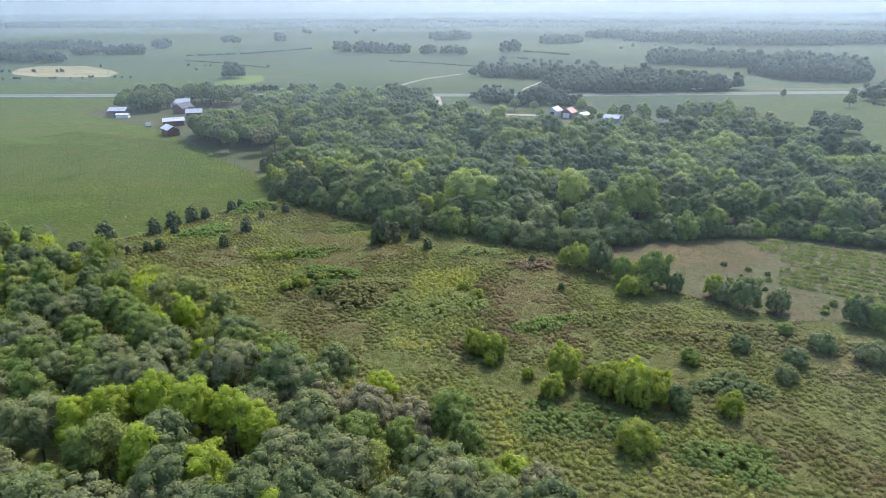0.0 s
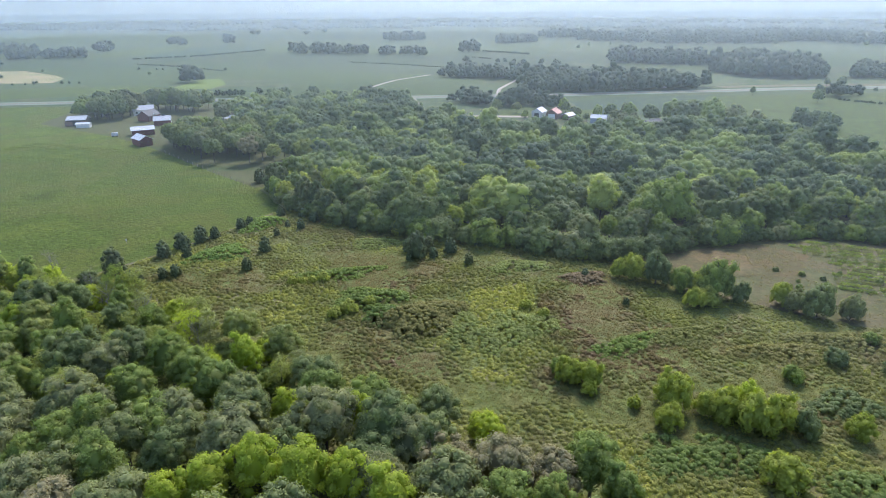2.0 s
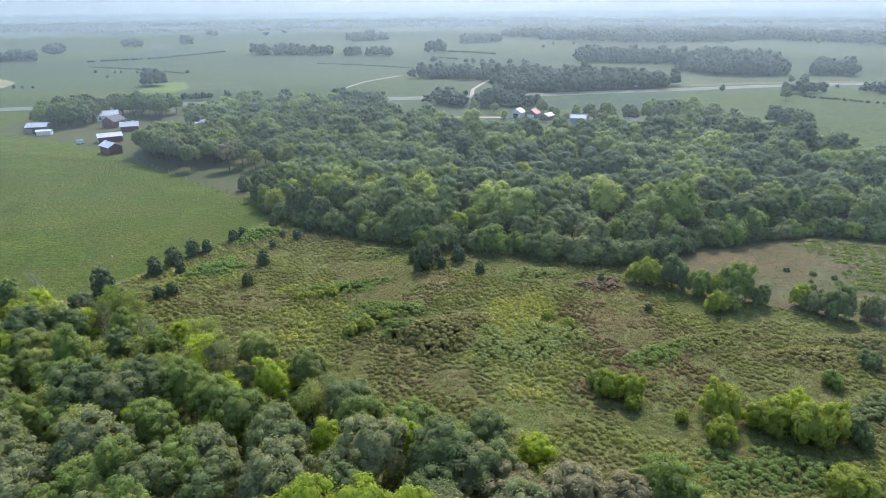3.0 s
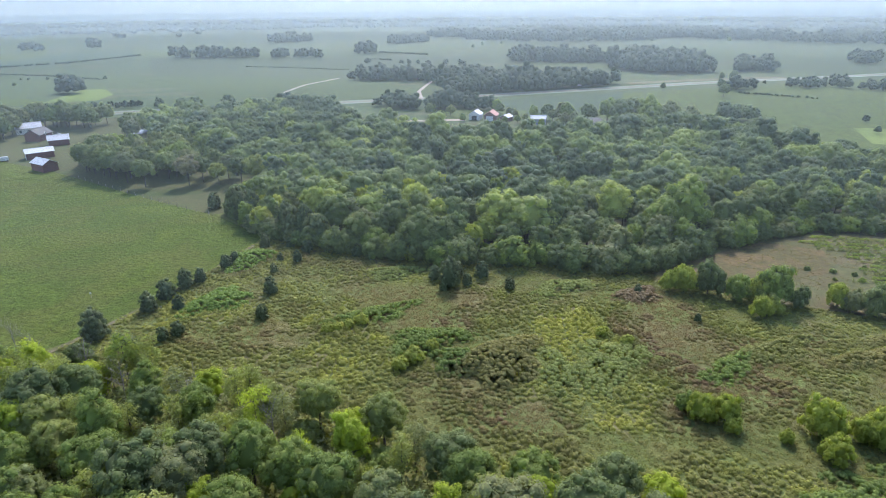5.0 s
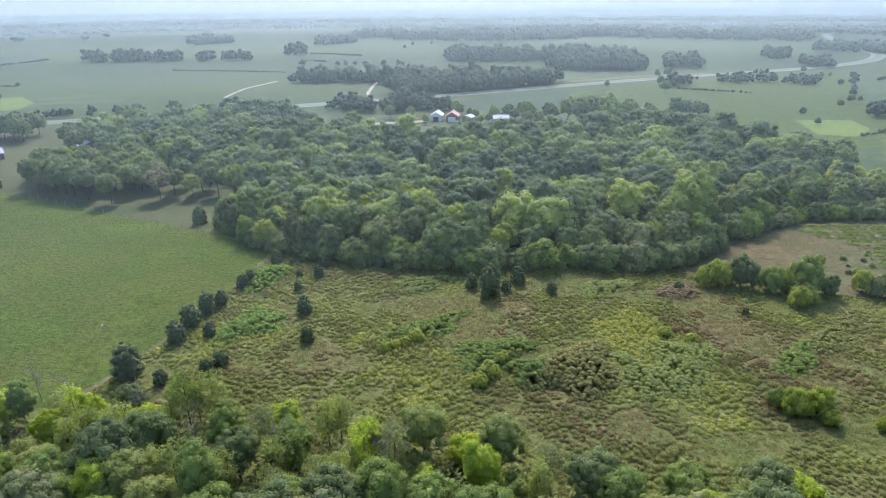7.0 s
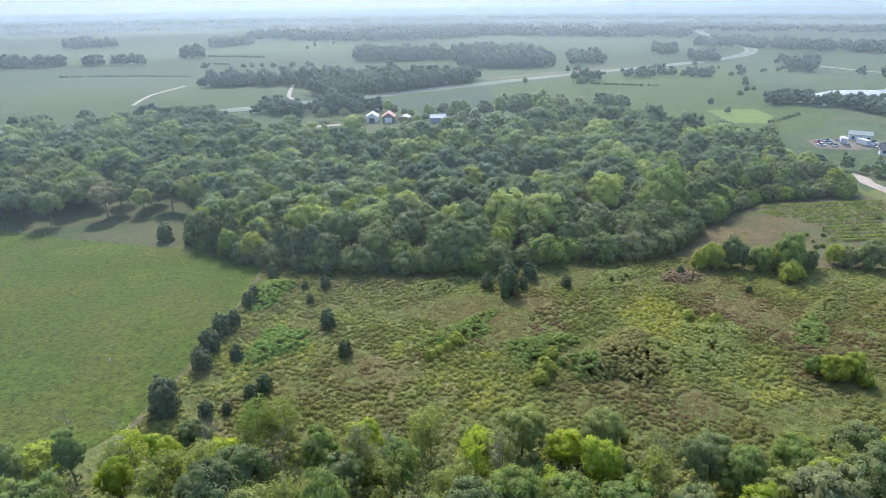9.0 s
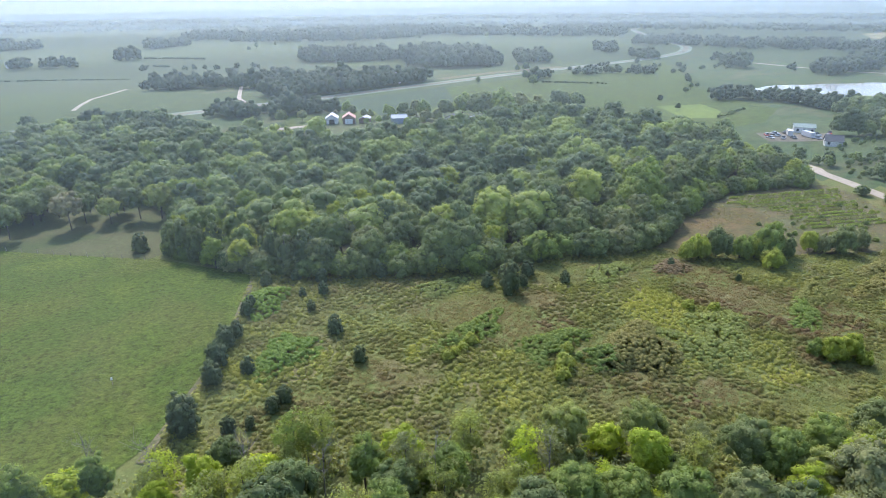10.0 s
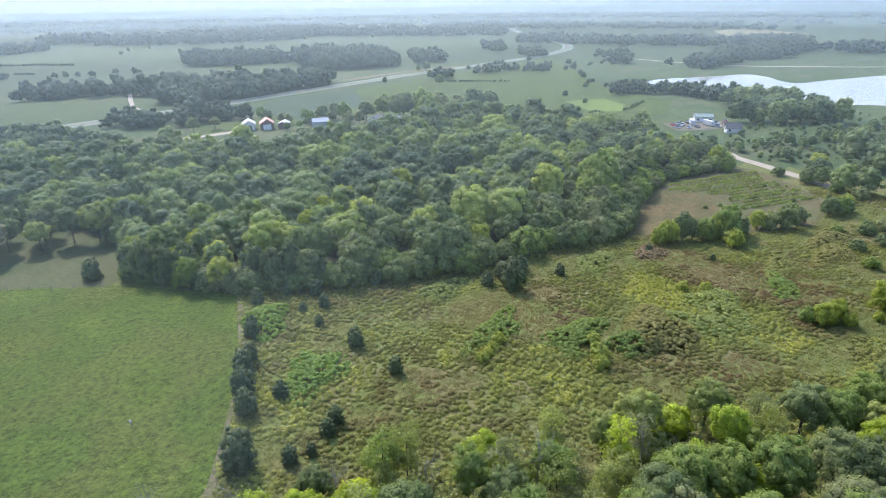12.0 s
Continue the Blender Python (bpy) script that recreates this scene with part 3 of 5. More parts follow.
sheet("gravel_yard", [(200, 200), (216, 214), (232, 204), (242, 188), (224, 180), (210, 190)], M_YARD, 0.17, "pale gravel yard crowded with vehicles", "yard")
ribbon("lake_road", [(590, 440), (572, 400), (556, 335), (549, 290), (558, 250), (580, 215), (620, 140), (720, 0)], 5, M_GRAVEL, 0.17, "pale road beyond the lake", "road")
ribbon("roadside_cut", [(245, 505), (300, 508), (360, 502), (400, 497)], 12, M_DIRT, 0.15, "bare sandy strip beside the highway", "bare ground")
LAKE = [(352, 282), (397, 297), (437, 272), (470, 252), (487, 238), (464, 211), (432, 195), (480, 176), (560, 130), (620, 60), (420, 20), (345, 60), (340, 124), (330, 165), (345, 215)]
for _ in range(3):
    LAKE = [(a[0] + (q[0] - a[0]) * k, a[1] + (q[1] - a[1]) * k) for a, q in zip(LAKE, LAKE[1:] + LAKE[:1]) for k in (0.25, 0.75)]
LAKE = [(x + 5 * noise.noise(Vector((x * 0.06, y * 0.06, 1.0))), y + 5 * noise.noise(Vector((x * 0.06, y * 0.06, 6.0)))) for x, y in LAKE]
sheet("lake", LAKE, M_WATER, 0.11, "still lake with the sky's pale reflection partly put into its colour", "lake")
sheet("pond", [(-119 + 5.5 * math.cos(0.5 * k) * (1 + 0.15 * math.sin(1.5 * k)), 407 + 7 * math.sin(0.5 * k)) for k in range(12)], M_WATER, 0.22, "small pale pond on the farmyard lawn", "pond")
sheet("lake", [(-2420, 3260), (-2200, 3300), (-2180, 3700), (-2500, 3700)], M_WATER, 0.11, "distant pale lake", "lake")


# ---- trees: forms ----
for i in range(5):
    broadleaf("oak", 10 + i, 4.7, 3.0, 12.8, 8 + i % 3, 58, 96, 0.165, L_OAK, 0.24, 6, -0.3, 0.38)
for i in range(6):
    broadleaf("wood_oak", 110 + i, 5.0, 1.6, 12.6, 7 + i % 4, 38, 46, 0.27, L_OAK, 0.24, 5, -0.45, 0.40)
for i in range(3):
    broadleaf("wood_ash", 120 + i, 3.7, 2.0, 13.5, 7, 34, 46, 0.25, L_GREEN, 0.2, 5, -0.5, 0.42)
for i in range(4):
    broadleaf("ash", 30 + i, 3.7, 2.6, 14.2, 7 + i % 2, 56, 92, 0.15, L_LIME, 0.2, 6, -0.5, 0.45, 0.11, 0.42)
for i in range(3):
    feathery("young", 50 + i, 2.3, 0.6, 9.0, 14, 2600, 0.15, L_FEATHER, 0.09, 6)
for i in range(3):
    broadleaf("cedar", 70 + i, 2.5, -0.6, 5.8, 6, 38, 48, 0.15, L_CEDAR, 0.16, 3, -0.25, 0.24, 0.15, 0.16)
for i in range(4):
    broadleaf("bush", 90 + i, 2.8, -0.3, 4.5, 6 + i % 2, 34, 60, 0.15, L_LIME, 0.1, 5, -0.3, 0.35)
for i in range(3):
    broadleaf("skirt", 95 + i, 2.9, -0.6, 4.6, 6, 22, 48, 0.22, L_OAK, 0.1, 4, -0.3, 0.35)
for i in range(4):
    broadleaf("shade", 150 + i, 4.9, 3.6, 13.0, 8, 44, 46, 0.25, L_OAK, 0.22, 8, -0.6, 0.42)
FOREST_T, FAR_T, BELT_T = [], [], []
for i in range(6):
    FOREST_T.append(clumped_crown(np.random.default_rng(200 + i), 5.2, 0.0, 12.2, 7, 28, 34, 0.31, -0.45, 0.4)[:2])
for i in range(5):
    FAR_T.append(clumped_crown(np.random.default_rng(240 + i), 5.2, -0.6, 11.0, 5, 9, 4, 0.55, -0.5, 0.4)[:2])
for i in range(4):
    rng = np.random.default_rng(260 + i)
    V, F, C = crown_arrays(rng, 10.0, -1.0, 11.0, 1, 6, 1.8, 1.5)
    BELT_T.append((V, F))

# ---- the wood below the camera ----
rng = np.random.default_rng(5)
WOOD = [(-170, 168), (-125, 158), (-113, 155), (-104, 151), (-97, 147), (-90, 143.5), (-77, 136), (-63, 124), (-47, 112), (-37, 102), (-27, 92), (-12, 81), (0, 75), (7, 65), (14, 60), (21, 51), (30, 20), (-170, 20)]
# trees that stand out: x, y, form, foliage, scale
PICKED = [
    (-41, 75, "ash", L_LIME, 0.95), (-46.5, 72.5, "ash", L_LIME, 0.88), (-50.5, 70, "ash", L_LIME, 0.8), (-35, 72.5, "ash", L_LIME, 0.95), (-29.8, 72.5, "ash", L_LIME, 0.88),
    (-24.3, 67.5, "ash", L_LIME, 0.92), (-37.6, 62.7, "ash", L_LIME, 0.88), (-28.4, 60, "ash", L_LIME, 0.9), (-19, 52, "ash", L_LIME, 0.85), (3, 67.8, "ash", L_GREEN, 0.75),
    (9, 63.8, "bush", L_LIME, 1.35), (4.6, 60, "ash", L_GREEN, 0.75), (-29, 86.5, "ash", L_LIME, 0.75), (-48.2, 104, "ash", L_LIME, 0.75), (-39.3, 88, "ash", L_LIME, 0.7),
    (-67, 99.6, "ash", L_LIME, 0.6), (-71, 80, "ash", L_GREEN, 0.8), (-10.5, 87, "bush", L_LIME, 1.0), (-17, 73.6, "oak", L_DULL, 0.85), (-10.5, 72.6, "oak", L_DULL, 0.9),
    (-4.4, 71.4, "oak", L_DULL, 0.8), (11.6, 58.5, "oak", L_DULL, 0.75), (1.2, 73.2, "oak", L_GREEN, 0.82), (-75, 104, "oak", L_OAK, 1.0), (-91.5, 125, "oak", L_OAK, 0.95),
    (-67, 106, "oak", L_OAK, 0.9), (-51.3, 115.5, "oak", L_FEATHER, 0.74), (-58.5, 117.5, "ash", L_FEATHER, 0.66), (-77, 127, "ash", L_GREEN, 0.72), (-94, 138, "ash", L_LIME, 0.68),
    (-87, 129, "oak", L_OAK, 0.82), (-93, 121, "ash", L_LIME, 0.78), (-42.7, 108.5, "oak", L_FEATHER, 0.72), (-46, 112, "bush", L_LIME, 1.1), (-61, 105.5, "oak", L_GREEN, 0.82),
    (-56.3, 101.6, "oak", L_GREEN, 0.78), (-36, 97, "oak", L_OAK, 0.8), (-17.6, 87, "oak", L_OAK, 0.74), (-52, 96.5, "oak", L_GREEN, 0.82), (-68.4, 120, "ash", L_GREEN, 0.68),
    (-35, 93, "oak", L_GREEN, 0.8), (-27.6, 90, "oak", L_GREEN, 0.78), (-68.2, 131, "bush", L_LIME, 1.0), (-87.5, 137, "bush", L_LIME, 1.4), (-55, 106, "young", L_LIME, 0.85),
    (-54, 98.6, "bush", L_LIME, 1.5), (-76, 122, "oak", L_OAK, 0.66), (-89.6, 142, "oak", L_OAK, 0.55), (-40, 53.5, "oak", L_GREY, 0.95), (-12.5, 61, "oak", L_GREY, 0.92),
    (-104.5, 147, "ash", L_GREEN, 0.64), (-115, 153, "ash", L_GREEN, 0.66), (-100, 138.5, "ash", L_LIME, 0.6), (-109, 150, "bush", L_LIME, 1.4),
]
LABELS = {L_LIME: "bright lime-green", L_GREEN: "fresh green", L_OAK: "dark green", L_GREY: "grey-green", L_YELLOW: "yellow-green", L_FEATHER: "feathery pale green", L_BUSH: "pale yellow-green", L_DULL: "dull grey-brown", L_W1: "deep green", L_W2: "mid green", L_W3: "light green", L_CEDAR: "dark evergreen"}
KINDS = {"oak": ("oak_tree", "broad oak with a {} crown in the near wood", "tree"), "wood_oak": ("oak_tree", "oak with a rounded {} crown in the large wood", "tree"), "wood_ash": ("ash_tree", "upright ash with a {} crown in the large wood", "tree"), "ash": ("ash_tree", "tall ash with a {} crown in the near wood", "tree"),
         "young": ("young_willow", "slender young willow with thin {} leaves", "tree"), "bush": ("bush", "rounded {} bush in the old field", "bush"), "skirt": ("edge_shrub", "rounded {} shrub at the edge of the large wood", "shrub"), "cedar": ("red_cedar", "dense {} red cedar in the old field", "tree")}


def put(x, y, form, foliage, s, group, i, sz=None):
    name, lab, cat = KINDS[form]
    return plant(form, i, x, y, s, name, lab.format(LABELS.get(foliage, "green")), cat, group, foliage, sz)


for i, (x, y, form, foliage, s) in enumerate(PICKED):
    put(x, y, form, foliage, s * 1.06, "near wood", i)
placed = [(x, y) for x, y, *_ in PICKED]


def edge_gap(x, y):
    """How far inside the wood's sunny edge a place lies."""
    best = 99.0
    for (x0, y0), (x1, y1) in zip(WOOD[:17], WOOD[1:17]):
        dx, dy = x1 - x0, y1 - y0
        t = min(1, max(0, ((x - x0) * dx + (y - y0) * dy) / (dx * dx + dy * dy)))
        best = min(best, math.hypot(x - x0 - t * dx, y - y0 - t * dy))
    return best


i = 0
for x, y in scatter(rng, WOOD, 6.0, lambda x, y: y > 38 and (y > 26 - 0.74 * x or x > -0.75 * y - 26)):
    if min(math.hypot(x - a, y - b) for a, b in placed) < 3.6 or (-101 < x < -85 and 146 < y < 162):
        continue
    e = edge_gap(x, y)
    u = rng.uniform()
    i += 1
    if -100 < x < -52 and e < 17:
        put(x, y, "young", L_FEATHER if u < 0.7 else L_GREY, rng.uniform(0.85, 1.15), "near wood", i)
        put(x + rng.uniform(1.5, 2.6), y + rng.uniform(-2, 2), "bush" if u > 0.7 else "young", [L_FEATHER, L_LIME, L_FEATHER, L_GREEN][i % 4], rng.uniform(0.9, 1.25), "near wood", i + 1)
    elif e < 5:
        put(x, y, "bush" if u < 0.5 else "young", [L_GREEN, L_GREY, L_FEATHER][i % 3], rng.uniform(1.1, 1.6) if u < 0.5 else 1.0, "near wood", i)
    elif x < -18 and y > 82 - 0.2 * (x + 18) and u < 0.85:
        form, foliage = [("oak", L_GREEN), ("oak", L_FEATHER), ("ash", L_GREEN), ("oak", L_GREEN), ("young", L_FEATHER), ("oak", L_GREY)][i % 6]
        put(x, y, form, foliage, rng.uniform(0.72, 0.95), "near wood", i)
    elif x < -48 and u < 0.7:
        form, foliage = [("young", L_FEATHER), ("oak", L_GREEN), ("oak", L_GREY), ("oak", L_OAK), ("oak", L_GREY), ("oak", L_DULL), ("young", L_FEATHER)][i % 7]
        put(x, y, form, foliage, rng.uniform(0.75, 1.0), "near wood", i)
    elif u < 0.38:
        put(x, y, "oak", L_OAK, rng.uniform(0.85, 1.1), "near wood", i)
    elif u < 0.78:
        put(x, y, "oak", L_GREY, rng.uniform(0.8, 1.1), "near wood", i)
    elif u < 0.9:
        put(x, y, "ash", L_GREY if u < 0.83 else L_GREEN, rng.uniform(0.8, 1.0), "near wood", i)
    else:
        put(x, y, "young", L_FEATHER, rng.uniform(1.1, 1.5), "near wood", i)

# ---- bare dead trees in the thicket ----
def dead_tree(seed, x, y, h):
    rng = np.random.default_rng(seed)
    root = new("dead_tree")
    root.matrix_basis = pose(x, y, land(x, y), 0, 0, seed * 40)
    V, F = [], []
    limb(V, F, (0, 0, -0.5), (0.1, 0.05, h * 0.5), 0.1, 0.06)
    limb(V, F, (0.1, 0.05, h * 0.5), (0.25, 0.0, h), 0.06, 0.015)
    t = new("trunk", fast_mesh("trunk", np.concatenate(V), np.array(F), M_DEAD))
    t.parent = root
    for k in range(11):
        V, F = [], []
        z = h * rng.uniform(0.3, 0.9)
        a, L = rng.uniform(0, 6.28), h * rng.uniform(0.18, 0.36)
        p0 = np.array((0.12, 0.03, z))
        p1 = p0 + np.array((math.cos(a) * L * 0.6, math.sin(a) * L * 0.6, L * 0.7))
        limb(V, F, p0, p1, 0.03, 0.016, 4)
        for _ in range(4):
            limb(V, F, p0 + (p1 - p0) * rng.uniform(0.4, 1), p1 + rng.normal(size=3) * L * 0.35 + np.array((0, 0, L * 0.3)), 0.015, 0.006, 4)
        b = new("branch", fast_mesh("branch", np.concatenate(V), np.array(F), M_DEAD))
        b.parent = root
    tagged(root, "bare bleached dead tree standing in the willow thicket", "dead tree", "dead trees")


for k, (x, y, h) in enumerate([(-88, 140, 9), (-81, 131, 8.5), (-76, 127, 9), (-70, 121, 9.5), (-98, 147, 8), (-58, 112, 9), (-104, 156, 7.5)]):
    dead_tree(700 + k, x, y, h)

# ---- the large wood ----
FOREST_PICKS = [(-57.5, 214, "wood_oak", L_YELLOW, 0.72), (-53, 222, "wood_oak", L_YELLOW, 0.75), (-56.6, 232, "wood_oak", L_YELLOW, 0.65), (-50, 235, "wood_oak", L_BUSH, 0.8), (-42, 239.5, "wood_oak", L_BUSH, 0.85), (-61.5, 249, "wood_oak", L_BUSH, 0.7), (138, 166, "wood_oak", L_W1, 0.7), (134, 159, "wood_oak", L_W2, 0.6), (146, 175, "wood_oak", L_W1, 0.8), (128, 158, "wood_oak", L_W2, 0.6), (-62, 220.2, "wood_ash", L_GREEN, 0.7), (-35.3, 214, "wood_ash", L_BUSH, 0.8), (-26.4, 221.4, "wood_ash", L_BUSH, 0.85), (-22.6, 225, "wood_ash", L_GREEN, 0.85), (-8.1, 234.8, "wood_ash", L_BUSH, 0.85),
                (4.6, 239, "wood_ash", L_BUSH, 0.9), (17.4, 240.5, "wood_oak", L_GREEN, 0.85), (30.5, 237.6, "wood_oak", L_BUSH, 1.1), (23, 232.4, "wood_ash", L_GREEN, 0.9), (2.4, 184, "wood_ash", L_BUSH, 0.75), (4.3, 175.5, "wood_oak", L_OAK, 0.8), (63.4, 222.4, "wood_ash", L_GREEN, 0.9),
                (56.5, 175, "wood_oak", L_GREEN, 1.5), (49.5, 173.5, "wood_oak", L_GREEN, 1.15), (-49, 275, "wood_oak", L_GREEN, 1.05), (-53, 279, "wood_oak", L_GREEN, 0.95), (-18.5, 181.7, "wood_oak", L_OAK, 1.05), (28.3, 192.4, "wood_oak", L_OAK, 1.15), (97, 252, "wood_oak", L_GREEN, 0.9), (-55.6, 243.8, "wood_oak", L_GREEN, 0.9),
                (17.5, 169.2, "wood_oak", L_OAK, 0.75), (31.4, 200.7, "wood_ash", L_GREEN, 0.9), (-30.8, 197.2, "wood_oak", L_GREY, 0.85), (-43.3, 200.3, "wood_oak", L_GREY, 0.75), (70.3, 194.9, "wood_oak", L_GREEN, 0.9), (88.1, 183.2, "wood_oak", L_GREY, 0.95), (-29.4, 241.4, "wood_oak", L_GREEN, 1.0), (-39.7, 250.8, "wood_oak", L_GREEN, 0.95)]
for i, (x, y, form, foliage, s) in enumerate(FOREST_PICKS):
    put(x, y, form, foliage, s, "large wood", i)
rng = np.random.default_rng(8)
rest, near = [], []
for x, y in scatter(rng, FOREST, 8.2):
    e = 99.0
    if math.hypot(x - 121, y - 338) < 9 or math.hypot(x - 130, y - 332) < 6 or math.hypot(x - 211, y - 176) < 10:
        continue
    for (x0, y0), (x1, y1) in zip(FOREST[:10], FOREST[1:10]):
        dx, dy = x1 - x0, y1 - y0
        t = min(1, max(0, ((x - x0) * dx + (y - y0) * dy) / (dx * dx + dy * dy)))
        e = min(e, math.hypot(x - x0 - t * dx, y - y0 - t * dy))
    if e < 3.0:
        if e > 1.0:
            put(x, y, "bush", [L_OAK, L_GREY, L_GREEN][int(x) % 3], rng.uniform(0.9, 1.3), "large wood", int(y))
    elif min(math.hypot(x - p[0], y - p[1]) - 4.2 * p[4] for p in FOREST_PICKS) > 0:
        (near if e < 15 else rest).append((x, y, e))
for i, (x, y, e) in enumerate(near):
    u = rng.uniform()
    if e < 10:
        put(x + rng.uniform(-3, 3), y + rng.uniform(-4, 0), "bush", [L_OAK, L_GREY, L_GREEN, L_OAK][i % 4], rng.uniform(1.1, 1.7), "large wood", i)
    if e < 6:
        put(x + rng.uniform(-2, 2), y + rng.uniform(-3, -1), "bush", [L_GREEN, L_OAK, L_GREY, L_OAK][i % 4], rng.uniform(0.8, 1.3), "large wood", i + 1)
    if e < 4 and u < 0.4:
        put(x, y, "bush", [L_GREEN, L_OAK, L_GREEN, L_YELLOW][i % 4], rng.uniform(1.2, 1.8), "large wood", i)
    elif u < 0.6:
        put(x, y, "wood_oak", L_OAK, rng.uniform(0.75, 1.05), "large wood", i)
    elif u < 0.85:
        put(x, y, "wood_oak", L_GREEN if u > 0.74 else L_GREY, rng.uniform(0.7, 1.0), "large wood", i)
    else:
        put(x, y, "wood_ash", L_GREEN if u < 0.95 else L_BUSH, rng.uniform(0.65, 0.85), "large wood", i)
k = 0
EDGE = FOREST[-2:] + FOREST[:11]
for (x0, y0), (x1, y1) in zip(EDGE, EDGE[1:]):
    L = math.hypot(x1 - x0, y1 - y0)
    sx, sy = -(y1 - y0) / L, (x1 - x0) / L
    if not inside((x0 + x1) / 2 + sx * 2, (y0 + y1) / 2 + sy * 2, FOREST):
        sx, sy = -sx, -sy
    d = rng.uniform(0, 2)
    while d < L:
        o = rng.uniform(0.3, 3.8)
        u = rng.uniform()
        put(x0 + (x1 - x0) * d / L + sx * o, y0 + (y1 - y0) * d / L + sy * o, "skirt", L_OAK if u < 0.6 else L_GREY if u < 0.78 else L_GREEN if u < 0.97 else L_YELLOW, rng.uniform(0.55, 1.7), "wood edge", k)
        k += 1
        d += rng.uniform(1.8, 4.6)
rows = []
for i, (x, y, e) in enumerate(rest):
    s = rng.uniform(0.62, 1.18) * (1.25 if rng.uniform() < 0.25 else 1.0)
    tone = 0.34 + 0.45 * noise.noise(Vector((x * 0.03, y * 0.03, 4.0))) + rng.uniform(-0.34, 0.38)
    if y > 212 + 0.25 * max(0, -x):
        rows.append((x, y, s, (0.35 + 0.6 * s) * rng.uniform(0.85, 1.15), rng.uniform(0, 6.28), min(1.0, max(0.0, tone))))
        continue
    foliage = L_W1 if tone < 0.42 else L_W2 if tone < 0.62 else L_W3
    put(x, y, "wood_ash" if i % 5 == 2 else "wood_oak", foliage, s, "large wood", i, (0.35 + 0.6 * s) * rng.uniform(0.85, 1.15))
stacked("large_wood", FOREST_T, rows, L_FOREST, "dense mixed oak wood with rounded dark and light green crowns", "wood")


# ---- far woods ----
def along(rng, line, width, gap):
    out = []
    for (x0, y0), (x1, y1) in zip(line, line[1:]):
        L = math.hypot(x1 - x0, y1 - y0)
        for _ in range(max(1, int(L * width / gap ** 2))):
            t, o = rng.uniform(), rng.uniform(-0.5, 0.5) * width
            out.append((x0 + (x1 - x0) * t - (y1 - y0) / L * o, y0 + (y1 - y0) * t + (x1 - x0) / L * o))
    return out


rng = np.random.default_rng(12)
far_places, mid_places = [], []


def strip(line, width, gap, h):
    """A shelter belt or scrub along a line."""
    for x, y in along(rng, line, width, gap):
        s = h * 1.2 * rng.uniform(0.7, 1.2)
        (mid_places if math.hypot(x + 40, y - 60) < 385 else far_places).append((x, y, s, s, rng.uniform(0, 6.28), 0.12 + 0.5 * rng.uniform()))


strip([(-160, 505), (-100, 500)], 10, 7, 0.4)
strip([(355, 448), (420, 396)], 22, 8, 0.6)
strip([(405, 540), (445, 590)], 30, 7, 1.0)
strip([(300, 440), (316, 452)], 12, 6, 0.8)
strip([(311, 288), (338, 250), (322, 215)], 20, 6, 0.7)
strip([(322, 215), (298, 165)], 34, 8, 0.85)
strip([(248, 185), (250, 160), (266, 140)], 20, 6.5, 0.9)
strip([(240, 172), (290, 150)], 18, 8, 0.6)
strip([(172, 150), (215, 128), (250, 118)], 14, 8, 0.45)
strip([(121, 124), (112, 106), (104, 92)], 7, 5.5, 0.75)
strip([(152, 112), (165, 100), (190, 84)], 30, 7, 1.0)
strip([(112, 84), (140, 62)], 18, 6.5, 0.8)
strip([(330, 300), (370, 340), (420, 372)], 14, 15, 0.35)
strip([(250, 268), (262, 300), (300, 330)], 8, 16, 0.3)
strip([(420, 420), (520, 380)], 60, 20, 0.4)
strip([(330, 470), (520, 470)], 10, 14, 0.35)
strip([(-420, 585), (-250, 600)], 3, 6, 0.2)
strip([(-300, 720), (-170, 690)], 4, 9, 0.25)
strip([(560, 430), (640, 420)], 30, 14, 0.6)
strip([(165, 150), (195, 122), (225, 90)], 50, 6.5, 0.17)
strip([(185, 168), (240, 140), (290, 120)], 50, 7.5, 0.17)
strip([(170, 178), (158, 150), (140, 128)], 5, 6, 0.4)
strip([(200, 334), (220, 330)], 12, 5, 0.7)
strip([(-155, 932), (-49, 897)], 26, 8, 1.1)
strip([(-29, 886), (32, 864)], 18, 8, 0.9)
strip([(-24, 1205), (50, 1238)], 60, 11, 1.1)
strip([(84, 910), (104, 910)], 18, 7, 1.2)
strip([(-431, 985), (-430, 1030)], 16, 8, 1.0)
strip([(-384, 1161), (-344, 1111)], 14, 10, 1.0)
strip([(-293, 1160), (-275, 1159)], 10, 7, 1.5)
strip([(160, 1082), (230, 1125)], 26, 9, 1.1)
# scrub row added in place of the tall corn's dark near edge
strip([(-335, 850), (-264, 886), (-198, 983)], 3, 1.9, 0.17)
strip([(-62, 769), (-13, 738), (40, 694)], 3, 1.9, 0.12)
strip([(-309, 781), (-249, 743), (-190, 690)], 3, 1.9, 0.12)
strip([(114, 915), (143, 884), (165, 851)], 3, 1.9, 0.2)
strip([(84, 818), (104, 789)], 3, 1.9, 0.17)
strip([(289, 430), (321, 385)], 2.5, 1.9, 0.15)
strip([(242, 248), (285, 253)], 2.5, 1.9, 0.12)
strip([(-338, 602), (-316, 600)], 3, 5, 0.2)
strip([(312, 1290), (391, 1115), (505, 1034)], 90, 14, 1.3)
strip([(505, 1034), (640, 1080), (758, 1140)], 90, 14, 1.3)
strip([(668, 1190), (780, 970), (897, 778)], 110, 16, 1.3)
strip([(745, 655), (772, 492), (815, 388)], 60, 11, 1.1)
strip([(835, 340), (960, 292)], 60, 11, 1.0)
